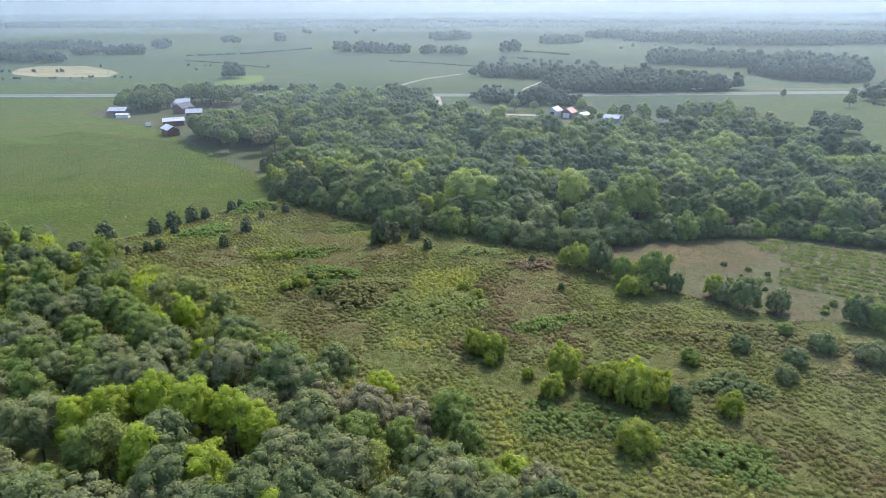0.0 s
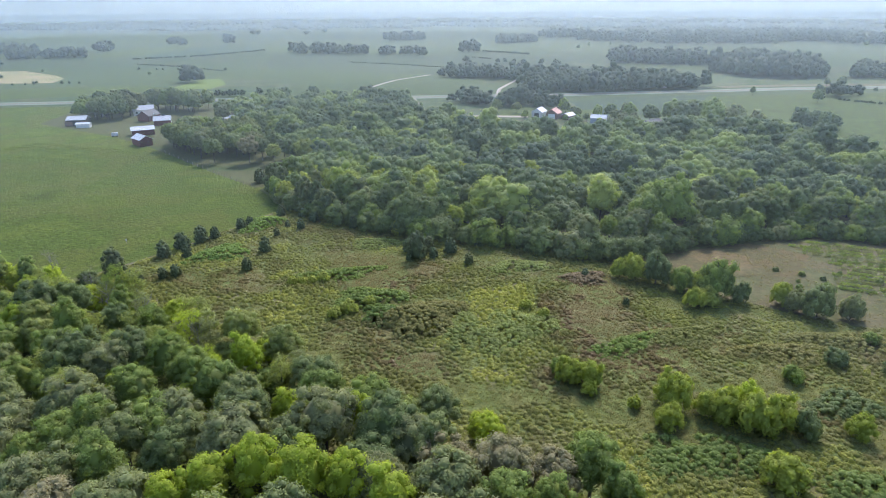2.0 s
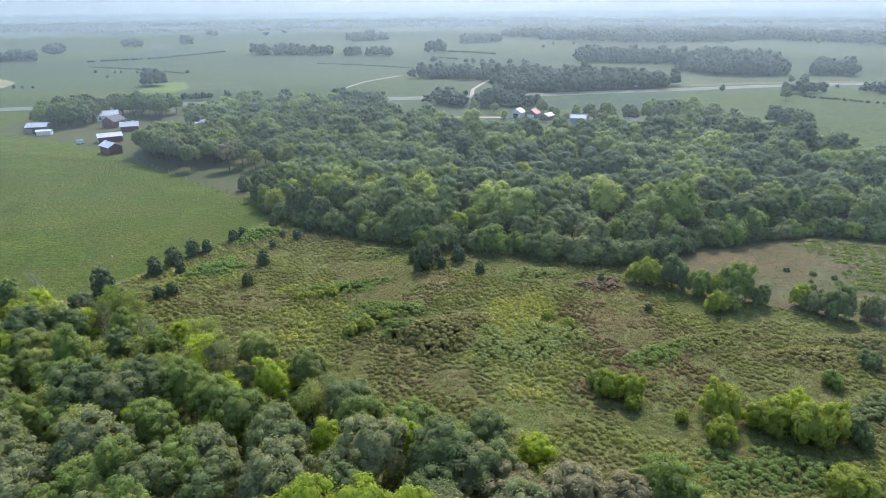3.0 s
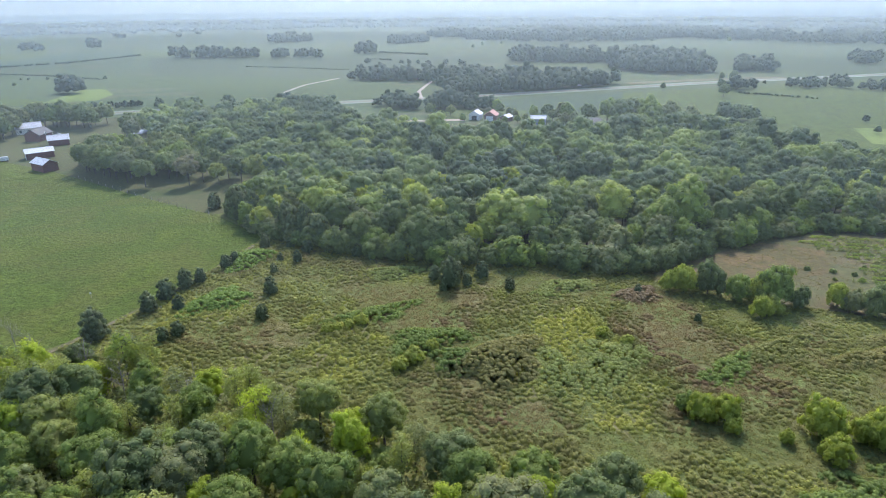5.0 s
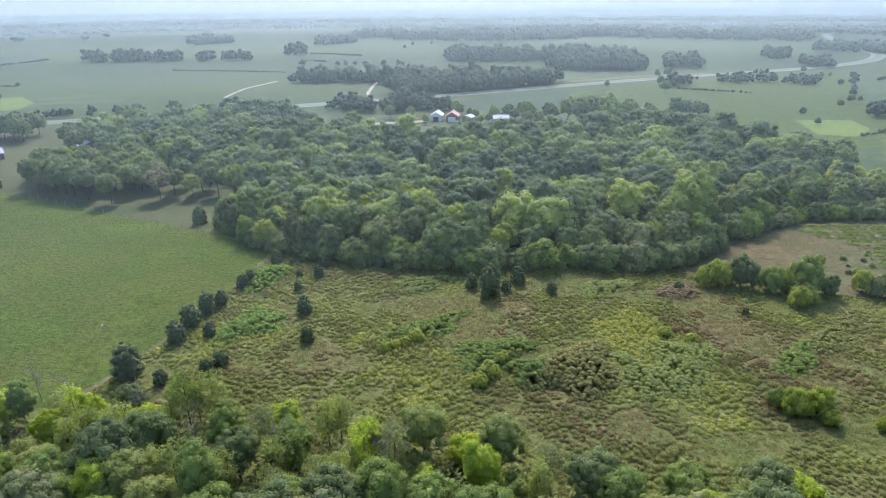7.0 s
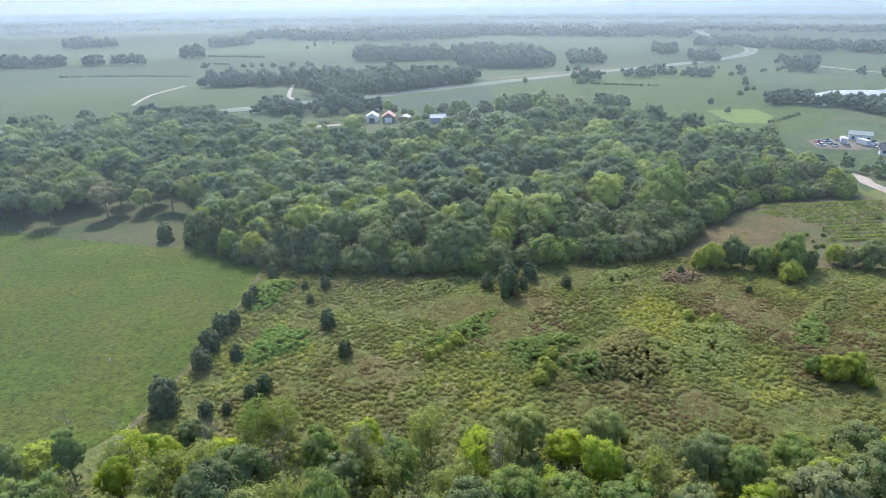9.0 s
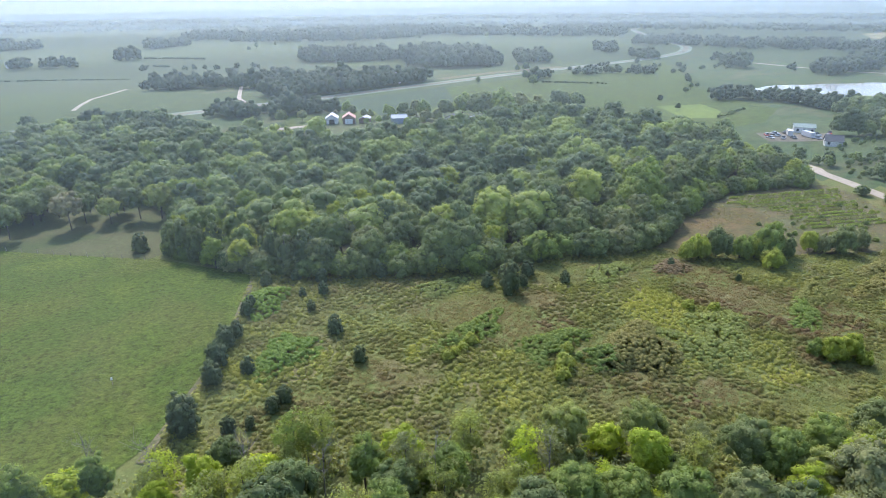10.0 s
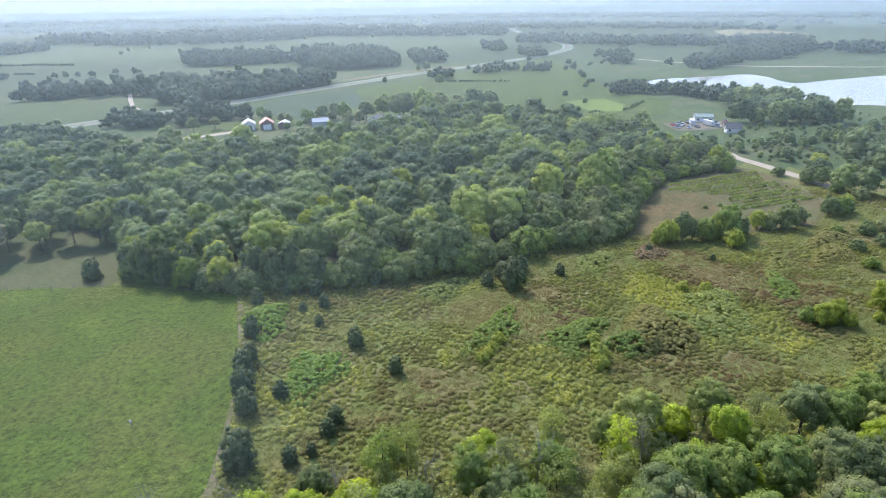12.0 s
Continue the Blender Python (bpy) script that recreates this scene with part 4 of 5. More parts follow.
strip([(180, 1135), (230, 1126)], 40, 9, 1.1)
strip([(775, 198), (830, 176), (880, 120)], 50, 11, 1.1)
strip([(-500, 872), (-415, 902)], 34, 9, 1.0)
strip([(-560, 792), (-440, 757)], 26, 9, 1.0)
strip([(-200, 600), (-188, 596)], 8, 5, 1.0)
strip([(-42, 470), (-30, 470)], 8, 5, 0.9)
strip([(512, 305), (690, 262)], 40, 10, 1.0)
strip([(505, 365), (530, 388)], 16, 8, 1.0)
strip([(530, 480), (560, 520)], 26, 8, 0.8)
strip([(560, 560), (660, 640)], 30, 14, 0.8)
strip([(690, 300), (820, 240)], 40, 11, 1.0)
strip([(800, 400), (900, 330)], 60, 12, 1.0)
strip([(-640, 690), (-560, 700)], 30, 9, 0.9)
strip([(-700, 640), (-450, 650), (-250, 640)], 3, 12, 0.3)
strip([(60, 770), (180, 700)], 6, 9, 0.5)
strip([(-700, 960), (-520, 1000)], 40, 11, 1.0)
for poly, gap, grow in (([(24, 606), (60, 622), (110, 604), (160, 580), (214, 534), (236, 506), (212, 492), (150, 487), (92, 488), (84, 515), (104, 545), (80, 580), (45, 594)], 7.6, 1.1), ([(18, 448), (30, 466), (84, 444), (92, 414), (66, 420), (44, 428)], 7.6, 0.95),
                  ([(228, 722), (320, 672), (336, 700), (346, 738), (320, 765), (262, 796)], 8.4, 1.25), ([(296, 622), (308, 562), (345, 552), (372, 556), (392, 590), (402, 640), (380, 680), (335, 684)], 8.4, 1.5)):
    for x, y in scatter(rng, poly, gap):
        if min(math.hypot(x - a, y - b) for a, b in ((92, 600), (117, 588), (204, 510), (96, 580), (80, 545))) > 8:
            s = rng.uniform(0.55, 1.0) * (1.4 if rng.uniform() < 0.2 else 1.15)
            far_places.append((x, y, s * (0.5 + 0.5 * grow), s * grow * rng.uniform(0.85, 1.15), rng.uniform(0, 6.28), rng.uniform()))
stacked("roadside_woods", FOREST_T, mid_places, L_FOREST, "hedgerow trees and scrub along the gravel road and lake shore", "wood")
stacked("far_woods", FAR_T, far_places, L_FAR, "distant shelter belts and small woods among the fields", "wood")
belt = []
for d, cover in ((1300, 0.1), (1600, -0.02), (2050, -0.12), (2700, -0.2), (3500, -0.25)):
    deep = 0.09 * d
    for _ in range(int(d * 2.44 * deep / (130 + 0.36 * d))):
        a, o = rng.uniform(-46, 94), rng.uniform()
        u = 1.2 * noise.noise(Vector((a * 0.05, d * 0.01, 2.0))) + 0.3 * noise.noise(Vector((a * 0.45, d * 0.01, 9.0)))
        if u < cover + 0.3 * o * noise.noise(Vector((a * 0.2, d * 0.03, 5.0))):
            continue
        r, s = d + deep * o, rng.uniform(0.8, 1.15)
        w = s * (1.25 + d / 2300)
        belt.append((r * math.sin(radians(a)), 120 + r * math.cos(radians(a)), w, s, rng.uniform(0, 6.28), rng.uniform()))
for line, deep in (([(-1900, 2000), (-1250, 1960), (-861, 1890), (-578, 1840)], 260), ([(-393, 1900), (26, 1880), (430, 1780)], 160), ([(430, 1780), (760, 1650), (1010, 1330)], 160), ([(1000, 1050), (1250, 800), (1500, 560)], 160)):
    for x, y in along(rng, line, deep, 19):
        s = rng.uniform(0.8, 1.15)
        belt.append((x, y, s * 1.1, s, rng.uniform(0, 6.28), rng.uniform()))
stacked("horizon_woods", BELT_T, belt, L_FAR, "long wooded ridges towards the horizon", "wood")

# ---- lone trees in the far pastures ----
LONE = [(255, 931, 0.6), (282, 967, 0.7), (323, 991, 0.6), (307, 880, 0.7), (559, 941, 0.9), (669, 896, 0.9), (568, 534, 0.8), (590, 531, 0.5), (336, 320, 0.5), (317, 313, 0.45), (298, 146, 0.4), (325, 489, 0.7), (337, 489, 0.8), (298, 452, 0.5),
        (243, 453, 0.6), (268, 416, 0.8), (285, 441, 0.8), (170, 268, 0.35), (180, 268, 0.45), (179, 296, 0.5), (-430, 640, 0.4), (-250, 655, 0.35), (-365, 690, 0.35)]
for i, (x, y, s) in enumerate(LONE):
    plant("wood_ash" if i % 3 else "wood_oak", i, x, y, s, "field_tree", "lone dark green tree standing in open pasture", "tree", "lone trees", [L_W1, L_OAK][i % 2])

# ---- yard trees round the farm ----
YARD = [(-99.3, 287, 0.8), (-83.4, 284, 0.85), (-72.5, 281.5, 0.62), (-58.6, 276.6, 0.82), (-91.9, 297, 0.8), (-78.5, 288, 0.75), (-107, 296, 0.85), (-118, 310.5, 0.95), (-126, 319, 0.9), (-112, 303, 0.9), (-64, 281, 0.78), (-69, 289, 0.7), (-84, 300, 0.8), (-75, 299, 0.8), (-66, 293, 0.8), (-102, 306, 0.85), (-118, 322, 0.9),
        (-105, 322, 0.9), (-125, 335, 0.9), (-96, 335, 0.7), (-122, 402, 0.9), (-118, 385, 0.8), (-192, 408, 0.9), (-185, 414, 1.0), (-198, 420, 0.9), (-205, 432, 1.0), (-190, 438, 1.1),
        (-172, 440, 1.05), (-160, 436, 1.1), (-150, 430, 1.0), (-145, 424, 0.9), (-165, 452, 0.9), (-182, 456, 0.9), (-208, 410, 0.8), (-140, 440, 0.9)]
for i, (x, y, s) in enumerate(YARD):
    plant("shade" if i < 17 else "wood_oak", i, x, y, s * 1.15, "shade_tree", "spreading shade tree standing on the farmyard lawn", "tree", "yard trees", L_DULL if i == 1 else L_FEATHER if i in (2, 3) else [L_OAK, L_W1, L_GREY, L_OAK, L_W2][i % 5])
rng = np.random.default_rng(17)
for i, (x, y) in enumerate(scatter(rng, [(-130, 320), (-112, 302), (-90, 297), (-82, 312), (-98, 338), (-128, 350)], 7.2) + scatter(rng, [(-212, 405), (-185, 400), (-176, 412), (-190, 440), (-148, 428), (-138, 440), (-160, 458), (-210, 458)], 9.0)):
    plant("wood_oak", i, x, y, rng.uniform(0.8, 1.15), "shade_tree", "leafy shade tree in the clump beside the farm buildings", "tree", "yard trees", [L_OAK, L_GREY, L_OAK, L_GREEN][i % 4])
for i, (x, y, s) in enumerate([(108, 372, 0.8), (116, 362, 0.9), (108, 350, 0.7), (124, 352, 1.0), (134, 348, 1.2), (112, 345, 0.7), (142, 340, 1.35), (150, 332, 1.4), (158, 326, 1.3), (137, 338, 1.3), (146, 324, 1.3), (166, 318, 1.1), (170, 308, 0.9), (88, 402, 0.7), (58, 402, 0.6), (46, 404, 0.7), (58, 378, 0.4), (90, 386, 0.5), (92, 366, 0.45), (94, 349, 0.42), (103, 347, 0.45), (80, 368, 0.36), (87, 366, 0.4), (91, 381, 0.5), (60, 384, 0.4), (100, 372, 0.6), (108, 364, 0.65), (88, 396, 0.6), (104, 382, 0.6), (118, 372, 0.8)]):
    plant("wood_oak", i, x, y, s, "shade_tree", "rounded shade tree beside the roadside sheds", "tree", "roadside trees", [L_OAK, L_GREEN, L_GREY][i % 3])

# ---- cedars and bushes of the old field ----
CEDARS = [(-90.7, 157.3, 1.1), (-82.5, 167.9, 0.75), (-79.4, 173.2, 0.85), (-75.8, 178.4, 0.8), (-72.7, 180.9, 0.6), (-67, 188.6, 0.6), (-65, 191.3, 0.5), (-76.3, 166.9, 0.55), (-75.4, 154.2, 0.55), (-59.1, 156.8, 0.55), (-56.8, 169.5, 0.66), (-78, 153.1, 0.5),
          (-34.1, 186.2, 0.6), (-49.6, 187.1, 0.5), (-16.8, 160.3, 1.0), (-13.6, 165.0, 0.7), (-19.0, 165.3, 0.6), (-12.6, 160.0, 0.5), (-18.8, 158.6, 0.4), (-55.7, 181.5, 0.4), (-50.6, 198.5, 0.5), (-7.8, 163.2, 0.7), (-4.1, 154.7, 0.5), (-46.5, 193.4, 0.6), (-72.7, 248.5, 0.95), (-57.3, 200.5, 0.6),
          (-85.6, 152.6, 0.5), (-82.6, 151.5, 0.35), (22.3, 143.4, 0.4), (0.5, 167.4, 0.6), (27, 128.8, 0.3), (139.3, 122, 0.7), (135.4, 126.2, 0.5), (147, 129, 0.5), (-53.7, 189.2, 0.35), (-65, 235, 1.35), (-63, 229, 1.2), (-60, 225, 1.3), (-51, 211, 1.35), (-49.6, 205, 1.25), (-46, 202.6, 1.3), (-42.5, 198, 1.15), (-66.5, 240, 1.1)]
for i, (x, y, s) in enumerate(CEDARS):
    put(x, y, "cedar", L_CEDAR, s, "cedars", i, s * (1.55 if i == 14 or s > 1.12 else 1.18))
BUSHES = [(33.9, 142.6, 0.95, L_BUSH), (31, 144, 0.7, L_BUSH), (38.4, 140.3, 1.15, L_OAK), (42.7, 136.2, 0.9, L_GREEN), (48.9, 132.1, 1.35, L_GREEN), (46.4, 134.2, 0.8, L_BUSH), (41.6, 127.4, 0.7, L_BUSH), (61.3, 126.9, 0.8, L_BUSH), (65.2, 120.6, 1.1, L_OAK),
          (62.3, 123.8, 0.7, L_GREY), (53, 129, 0.7, L_OAK), (71.1, 118.5, 0.8, L_GREY), (83.9, 112.6, 0.9, L_OAK), (86.8, 110.2, 0.8, L_GREEN), (90.7, 109.1, 0.8, L_OAK), (6.4, 100.9, 0.85, L_BUSH), (9.5, 99.4, 0.9, L_BUSH), (8.5, 96.4, 0.5, L_BUSH), (5.4, 103.5, 0.6, L_GREEN), (14.6, 92.3, 0.4, L_BUSH),
          (18.2, 87.1, 0.8, L_BUSH), (20.8, 92.2, 1.15, L_BUSH), (25.3, 89.2, 0.8, L_BUSH), (30.4, 85.1, 1.25, L_BUSH), (27.4, 88.2, 1.05, L_BUSH), (34.5, 85.1, 1.05, L_BUSH), (37.5, 83.1, 0.8, L_OAK), (31.4, 89.2, 1.0, L_LIME), (45.6, 82.1, 0.75, L_BUSH)]
for i, (x, y, s, m) in enumerate(BUSHES):
    put(x, y, "bush", m, s * (1.15 if i < 14 else 1.0), "bushes", i, s * (1.75 if i < 14 else 1.35))
SHRUBS = [(126, 136, 0.7, L_OAK), (122, 125, 1.0, L_OAK), (45, 129, 0.8, L_YELLOW),
          (28.4, 74, 0.9, L_BUSH), (15.6, 161.1, 0.75, L_BUSH), (25.8, 156.3, 0.5, L_BUSH), (44.6, 97.3, 0.55, L_GREEN), (100, 110.2, 0.6, L_BUSH), (106.9, 107.9, 0.8, L_GREY), (112.9, 114.9, 0.7, L_GREEN),
          (-32.8, 130.5, 0.55, L_YELLOW), (-35.8, 128.5, 0.45, L_YELLOW), (-46.7, 146.7, 0.36, L_YELLOW), (-44.6, 146.8, 0.3, L_YELLOW), (-39.6, 148, 0.42, L_YELLOW), (-28.7, 133.6, 0.4, L_YELLOW), (-42.2, 147.4, 0.32, L_YELLOW), (4.7, 128.5, 0.4, L_YELLOW), (7.7, 124.4, 0.4, L_YELLOW),
          (55.7, 101.4, 0.6, L_OAK), (62.8, 96.3, 0.7, L_OAK), (58.8, 91.2, 0.6, L_GREY), (70.9, 101.4, 0.7, L_OAK), (77, 97.3, 0.8, L_GREY), (67.2, 107.9, 0.5, L_GREEN)]
for i, (x, y, s, m) in enumerate(SHRUBS):
    put(x, y, "bush", m, s * 1.28, "bushes", i)

# ---- shrubs in rows beyond the gravel road ----
rng = np.random.default_rng(44)
for i in range(5):
    for j in range(8):
        x, y = 171 - 5.6 * i + 1.4 * j + rng.normal() * 0.7, 156 - 2.6 * i - 4.4 * j + rng.normal() * 0.7
        if rng.uniform() < 0.82:
            plant("skirt", i + j, x, y, rng.uniform(0.22, 0.45), "nursery_shrub", "small dull green shrub in a planted row by the gravel road", "shrub", "nursery rows", [L_OAK, L_GREY, L_FEATHER][(i + j) % 3])
for i in range(34):
    x, y = rng.uniform(68, 118), rng.uniform(116, 146)
    if inside(x, y, VINEYARD) and inside(x + 4, y - 1, VINEYARD):
        plant("skirt", i, x, y, rng.uniform(0.16, 0.34), "field_shrub", "small green shrub scattered over the dry planted field", "shrub", "field shrubs", [L_GREEN, L_OAK, L_FEATHER][i % 3])
put(149, 127, "bush", L_YELLOW, 1.35, "bushes", 1)

# ---- sumac thickets ----

def thicket(seed, x, y, a, b, turn, h, foliage, label):
    rng = np.random.default_rng(seed)
    n = int(a * b * (9.5 if h > 3 else 6.5))
    t, r = rng.uniform(0, 2 * math.pi, n), np.sqrt(rng.uniform(0, 1, n))
    wob = 1 + 0.22 * np.sin(3 * t + seed) + 0.12 * np.sin(5 * t + 2 * seed)
    u, v = a * r * wob * np.cos(t), b * r * wob * np.sin(t)
    c, s = math.cos(radians(turn)), math.sin(radians(turn))
    P = np.stack([u * c - v * s, u * s + v * c, h * (1 - 0.8 * r ** 2.2) * rng.uniform(0.87, 1.07, n)], 1)
    d = unit(rng, n * 30)
    d[:, 2] = np.abs(d[:, 2]) * 1.0 - 0.15
    k = np.repeat(np.arange(n), 30)
    Q = P[k] + d * np.array([0.55, 0.55, 0.46]) * rng.uniform(0.8, 1.1, (len(k), 1)) - np.array([0, 0, 0.45])
    V, F = blades(rng, Q, d + 0.45 * unit(rng, len(d)) + np.array([0, 0, 0.35]), 0.15, False)
    iv, jf = ico(1)
    W = (P[:, None] + iv[None] * np.array([0.46, 0.46, 0.38]) - np.array([0, 0, 0.45])).reshape(-1, 3)
    F = np.concatenate([F, (jf[None] + len(iv) * np.arange(n)[:, None, None]).reshape(-1, 3) + len(V)])
    V = np.concatenate([V, W])
    root = new("sumac_thicket")
    root.matrix_basis = pose(x, y, land(x, y))
    leaves = new("foliage", fast_mesh("foliage", V, F, foliage))
    VV, FF = [], []
    for k in range(0, n, 2):
        limb(VV, FF, (P[k, 0], P[k, 1], -0.4), P[k], 0.05, 0.02, 4)
    stems = new("stem_tangle", fast_mesh("stem_tangle", np.concatenate(VV), np.array(FF), M_BARK))
    leaves.parent = stems.parent = root
    leaves["kind"] = stems["kind"] = "stuff"
    tagged(root, label + " in the old field", "thicket", "thickets")


thicket(300, -68.6, 167.9, 8.5, 5.5, 30, 2.0, L_SUMAC, "bright green sumac thicket with a level top")
thicket(301, -61.3, 191.7, 4.5, 8, 55 - 90, 2.2, L_SUMAC, "bright green sumac thicket along the field edge")
thicket(302, -18.0, 125.5, 9.5, 7, 20, 3.1, L_SUMAC_DARK, "domed brownish sumac thicket")
thicket(303, -25.2, 127.5, 5, 4, 0, 2.8, L_GREEN, "dark green thicket beside a brown one")
thicket(304, -28.7, 136.6, 9, 5, 10, 1.8, L_GREEN, "low dark green thicket")
thicket(305, 1.7, 120.4, 9, 7, 30, 1.6, L_FEATHER, "yellow-green shrub patch")
thicket(306, -8.5, 118.4, 6, 9, 20, 1.4, L_FEATHER, "pale green shrub patch")
thicket(307, 21.6, 142.9, 6, 4, 0, 1.3, L_RED, "reddening shrub patch")
thicket(308, -36.4, 151.1, 10, 4, 10, 1.4, L_GREEN, "low dark green thicket")
thicket(309, -27.5, 172, 7, 4, 0, 1.5, L_FEATHER, "pale green shrub patch")
thicket(310, -1.6, 180.4, 6, 3, -20, 2.4, L_SUMAC, "bright green thicket below the wood")
thicket(311, 7.4, 151.1, 10, 4, 10, 1.3, L_FEATHER, "pale green shrub patch")
thicket(312, 63.4, 108.3, 11, 4, -20, 1.6, L_SUMAC_DARK, "dull brown-green thicket")
thicket(313, 48.8, 105.7, 9, 4, -10, 1.5, L_SUMAC_DARK, "dull brown-green thicket")
thicket(314, 30.6, 114.2, 12, 4, 5, 1.3, L_SUMAC_DARK, "low brown-green thicket")
thicket(315, 20.3, 111.5, 9, 3, 25, 1.3, L_GREEN, "low green thicket")
thicket(316, 26.3, 79, 9, 4, -25, 1.5, L_GREEN, "low green thicket beside the bushes")
thicket(317, 16.2, 80.1, 6, 5, 0, 1.4, L_GREEN, "low green thicket beside the bushes")
thicket(318, 48.6, 89.2, 7, 4, 0, 1.6, L_OAK, "dark green thicket")
thicket(319, 40.5, 70.9, 8, 5, -20, 1.5, L_GREEN, "low green thicket")

# ---- herbs and low shrubs over the old field ----
OLD_FIELD = [(-100, 150), (-84, 172), (-56, 212), (-44, 196), (-30, 187), (-12, 176), (4, 170), (32, 157), (58, 146), (80, 122), (101, 118), (120, 128), (122, 112), (95, 74), (70, 50), (24, 46), (14, 58), (5, 63), (-1, 73), (-13, 79), (-29, 89), (-39, 99), (-47, 109), (-63, 121), (-77, 133), (-89, 143)]
# growth that differs from the rest: x, y, half length, half width, turn, how much lighter and greener
ZONES = [(4, 132, 12, 9, -25, 0.42), (-5, 114, 13, 12, -40, 0.42), (-22, 151, 11, 10, -10, -0.3), (12, 128, 5, 9, -9, -0.45), (22, 116, 11, 15, -6, -0.35), (-18, 109, 6, 5, -9, -0.3), (-2, 99, 10, 5, -9, -0.12),
         (-73, 173, 10, 12, -9, 0.2), (-34, 177, 9, 9, -9, -0.2), (28, 105, 9, 14, -9, -0.15), (23, 137, 7, 10, -2, -0.4)]
ZONES_WEST = [(-42, 130, 6, 8, -9, 0.15), (-45, 152, 7, 4, -10, 0.3), (-70, 164, 9, 9, -36, 0.3), (-43, 135, 10, 7, -35, 0.25), (-30, 146, 12, 7, -36, -0.25), (-31, 161, 12, 6, -36, -0.3), (-57, 152, 4, 13, -36, -0.15),
              (-35, 173, 14, 5, -36, 0.15), (-19, 114, 12, 7, -34, -0.15), (57, 124, 12, 6, -30, 0.12)]


def growth(x, y):
    """Tone of the herbs at a place, 0 brown to 1 lime."""
    wx, wy = x + 4 * noise.noise(Vector((x * 0.12, y * 0.12, 11.0))), y + 4 * noise.noise(Vector((x * 0.12, y * 0.12, 15.0)))
    v = 0.57 + 0.05 * ease((-30 - x) / 40) + 0.36 * noise.noise(Vector((x * 0.05, y * 0.05, 8.0))) + 0.3 * noise.noise(Vector((x * 0.16, y * 0.16, 18.0)))
    for zx, zy, a, w, turn, up in ZONES + ZONES_WEST:
        co, si = math.cos(radians(turn)), math.sin(radians(turn))
        dx, dy = wx - zx, wy - zy
        r = ((dx * co + dy * si) / a) ** 2 + ((dy * co - dx * si) / w) ** 2
        v += up * ease(1.8 - 1.3 * r)
    return v


def herb_dome(seed, n, size, core):
    """One rounded herb or low shrub, a metre in radius and height."""
    rng = np.random.default_rng(seed)
    q = unit(rng, n)
    q[:, 2] = np.abs(q[:, 2])
    V, F = blades(rng, q * rng.uniform(0.82, 1.08, (n, 1)), q + np.array([0, 0, 0.3]) + 0.42 * unit(rng, n), size, False)
    if core:
        iv, jf = ico(1)
        V, F = np.concatenate([V, iv * np.array([0.78, 0.78, 0.74]) * rng.uniform(0.8, 1.15, (len(iv), 1))]), np.concatenate([F, jf + len(V)])
    return V, F


rng = np.random.default_rng(21)
DOMES, TUFTS = [herb_dome(880 + k, 34, 0.24, True) for k in range(9)], [herb_dome(900 + k, 15, 0.22, False) for k in range(6)]
VV, FF, TT, k = [], [], [], 0


def herb(form, x, y, z, wide, tall, tone):
    global k
    V, F = form[int(rng.integers(len(form)))]
    a = rng.uniform(0, 6.28)
    c, s = math.cos(a) * wide, math.sin(a) * wide
    VV.append(np.stack([V[:, 0] * c - V[:, 1] * s + x, V[:, 0] * s + V[:, 1] * c + y, V[:, 2] * tall + z], 1))
    FF.append(F + k)
    TT.append(np.full(len(V), min(1.0, max(0.0, tone))))
    k += len(V)


for x, y in scatter(rng, OLD_FIELD, 1.02, lambda x, y: not inside(x, y, PASTURE) and not inside(x, y, VINEYARD), 0.5):
    tone = growth(x, y)
    d = 0.9 * noise.noise(Vector((x * 0.06, y * 0.06, 3.0))) + 0.6 * noise.noise(Vector((x * 0.19, y * 0.19, 7.0))) + 0.8 * (tone - 0.5)
    if d > -0.14:
        big = rng.uniform(0.42, 0.72) * (1.4 if rng.uniform() < 0.1 else 1.0)
        herb(DOMES, x, y, land(x, y), big * 1.06, big * (0.5 + 0.7 * min(1.0, d + 0.25)), tone + rng.uniform(-0.1, 0.1))
    else:
        for _ in range(2):
            herb(TUFTS, x + rng.normal() * 0.4, y + rng.normal() * 0.4, land(x, y), rng.uniform(0.4, 0.65), rng.uniform(0.25, 0.5), tone - 0.06 + rng.uniform(-0.12, 0.12))
for x, y in scatter(rng, VINEYARD, 1.5, lambda x, y: noise.noise(Vector((x * 0.16, y * 0.16, 2.0))) + 0.014 * (x - 66) > -0.18, 0.5):
    herb(TUFTS, x, y, land(x, y) + 0.1, rng.uniform(0.4, 0.7), rng.uniform(0.2, 0.5), rng.uniform(0.1, 0.6))
tagged(new("meadow_herbs", fast_mesh("meadow_herbs", np.concatenate(VV), np.concatenate(FF), L_FORB, np.concatenate(TT))), "tangle of goldenrod, herbs and low shrubs over the old field", "meadow plants", kind="stuff")
# undergrowth in the near wood
U = np.array(scatter(rng, WOOD, 1.6, lambda x, y: y > 34 - 0.74 * x and y > 34, 0.5))
P = np.concatenate([np.stack([U[:, 0] + rng.normal(size=len(U)) * 0.5, U[:, 1] + rng.normal(size=len(U)) * 0.5, rng.uniform(0.3, 2.2, len(U))], 1) for _ in range(8)])
V, F = blades(rng, P, unit(rng, len(P)) + np.array([0, 0, 0.9]), 0.35, True)
tagged(new("undergrowth", fast_mesh("undergrowth", V, F, L_GREY)), "shrubby green undergrowth beneath the near wood", "undergrowth", kind="stuff")


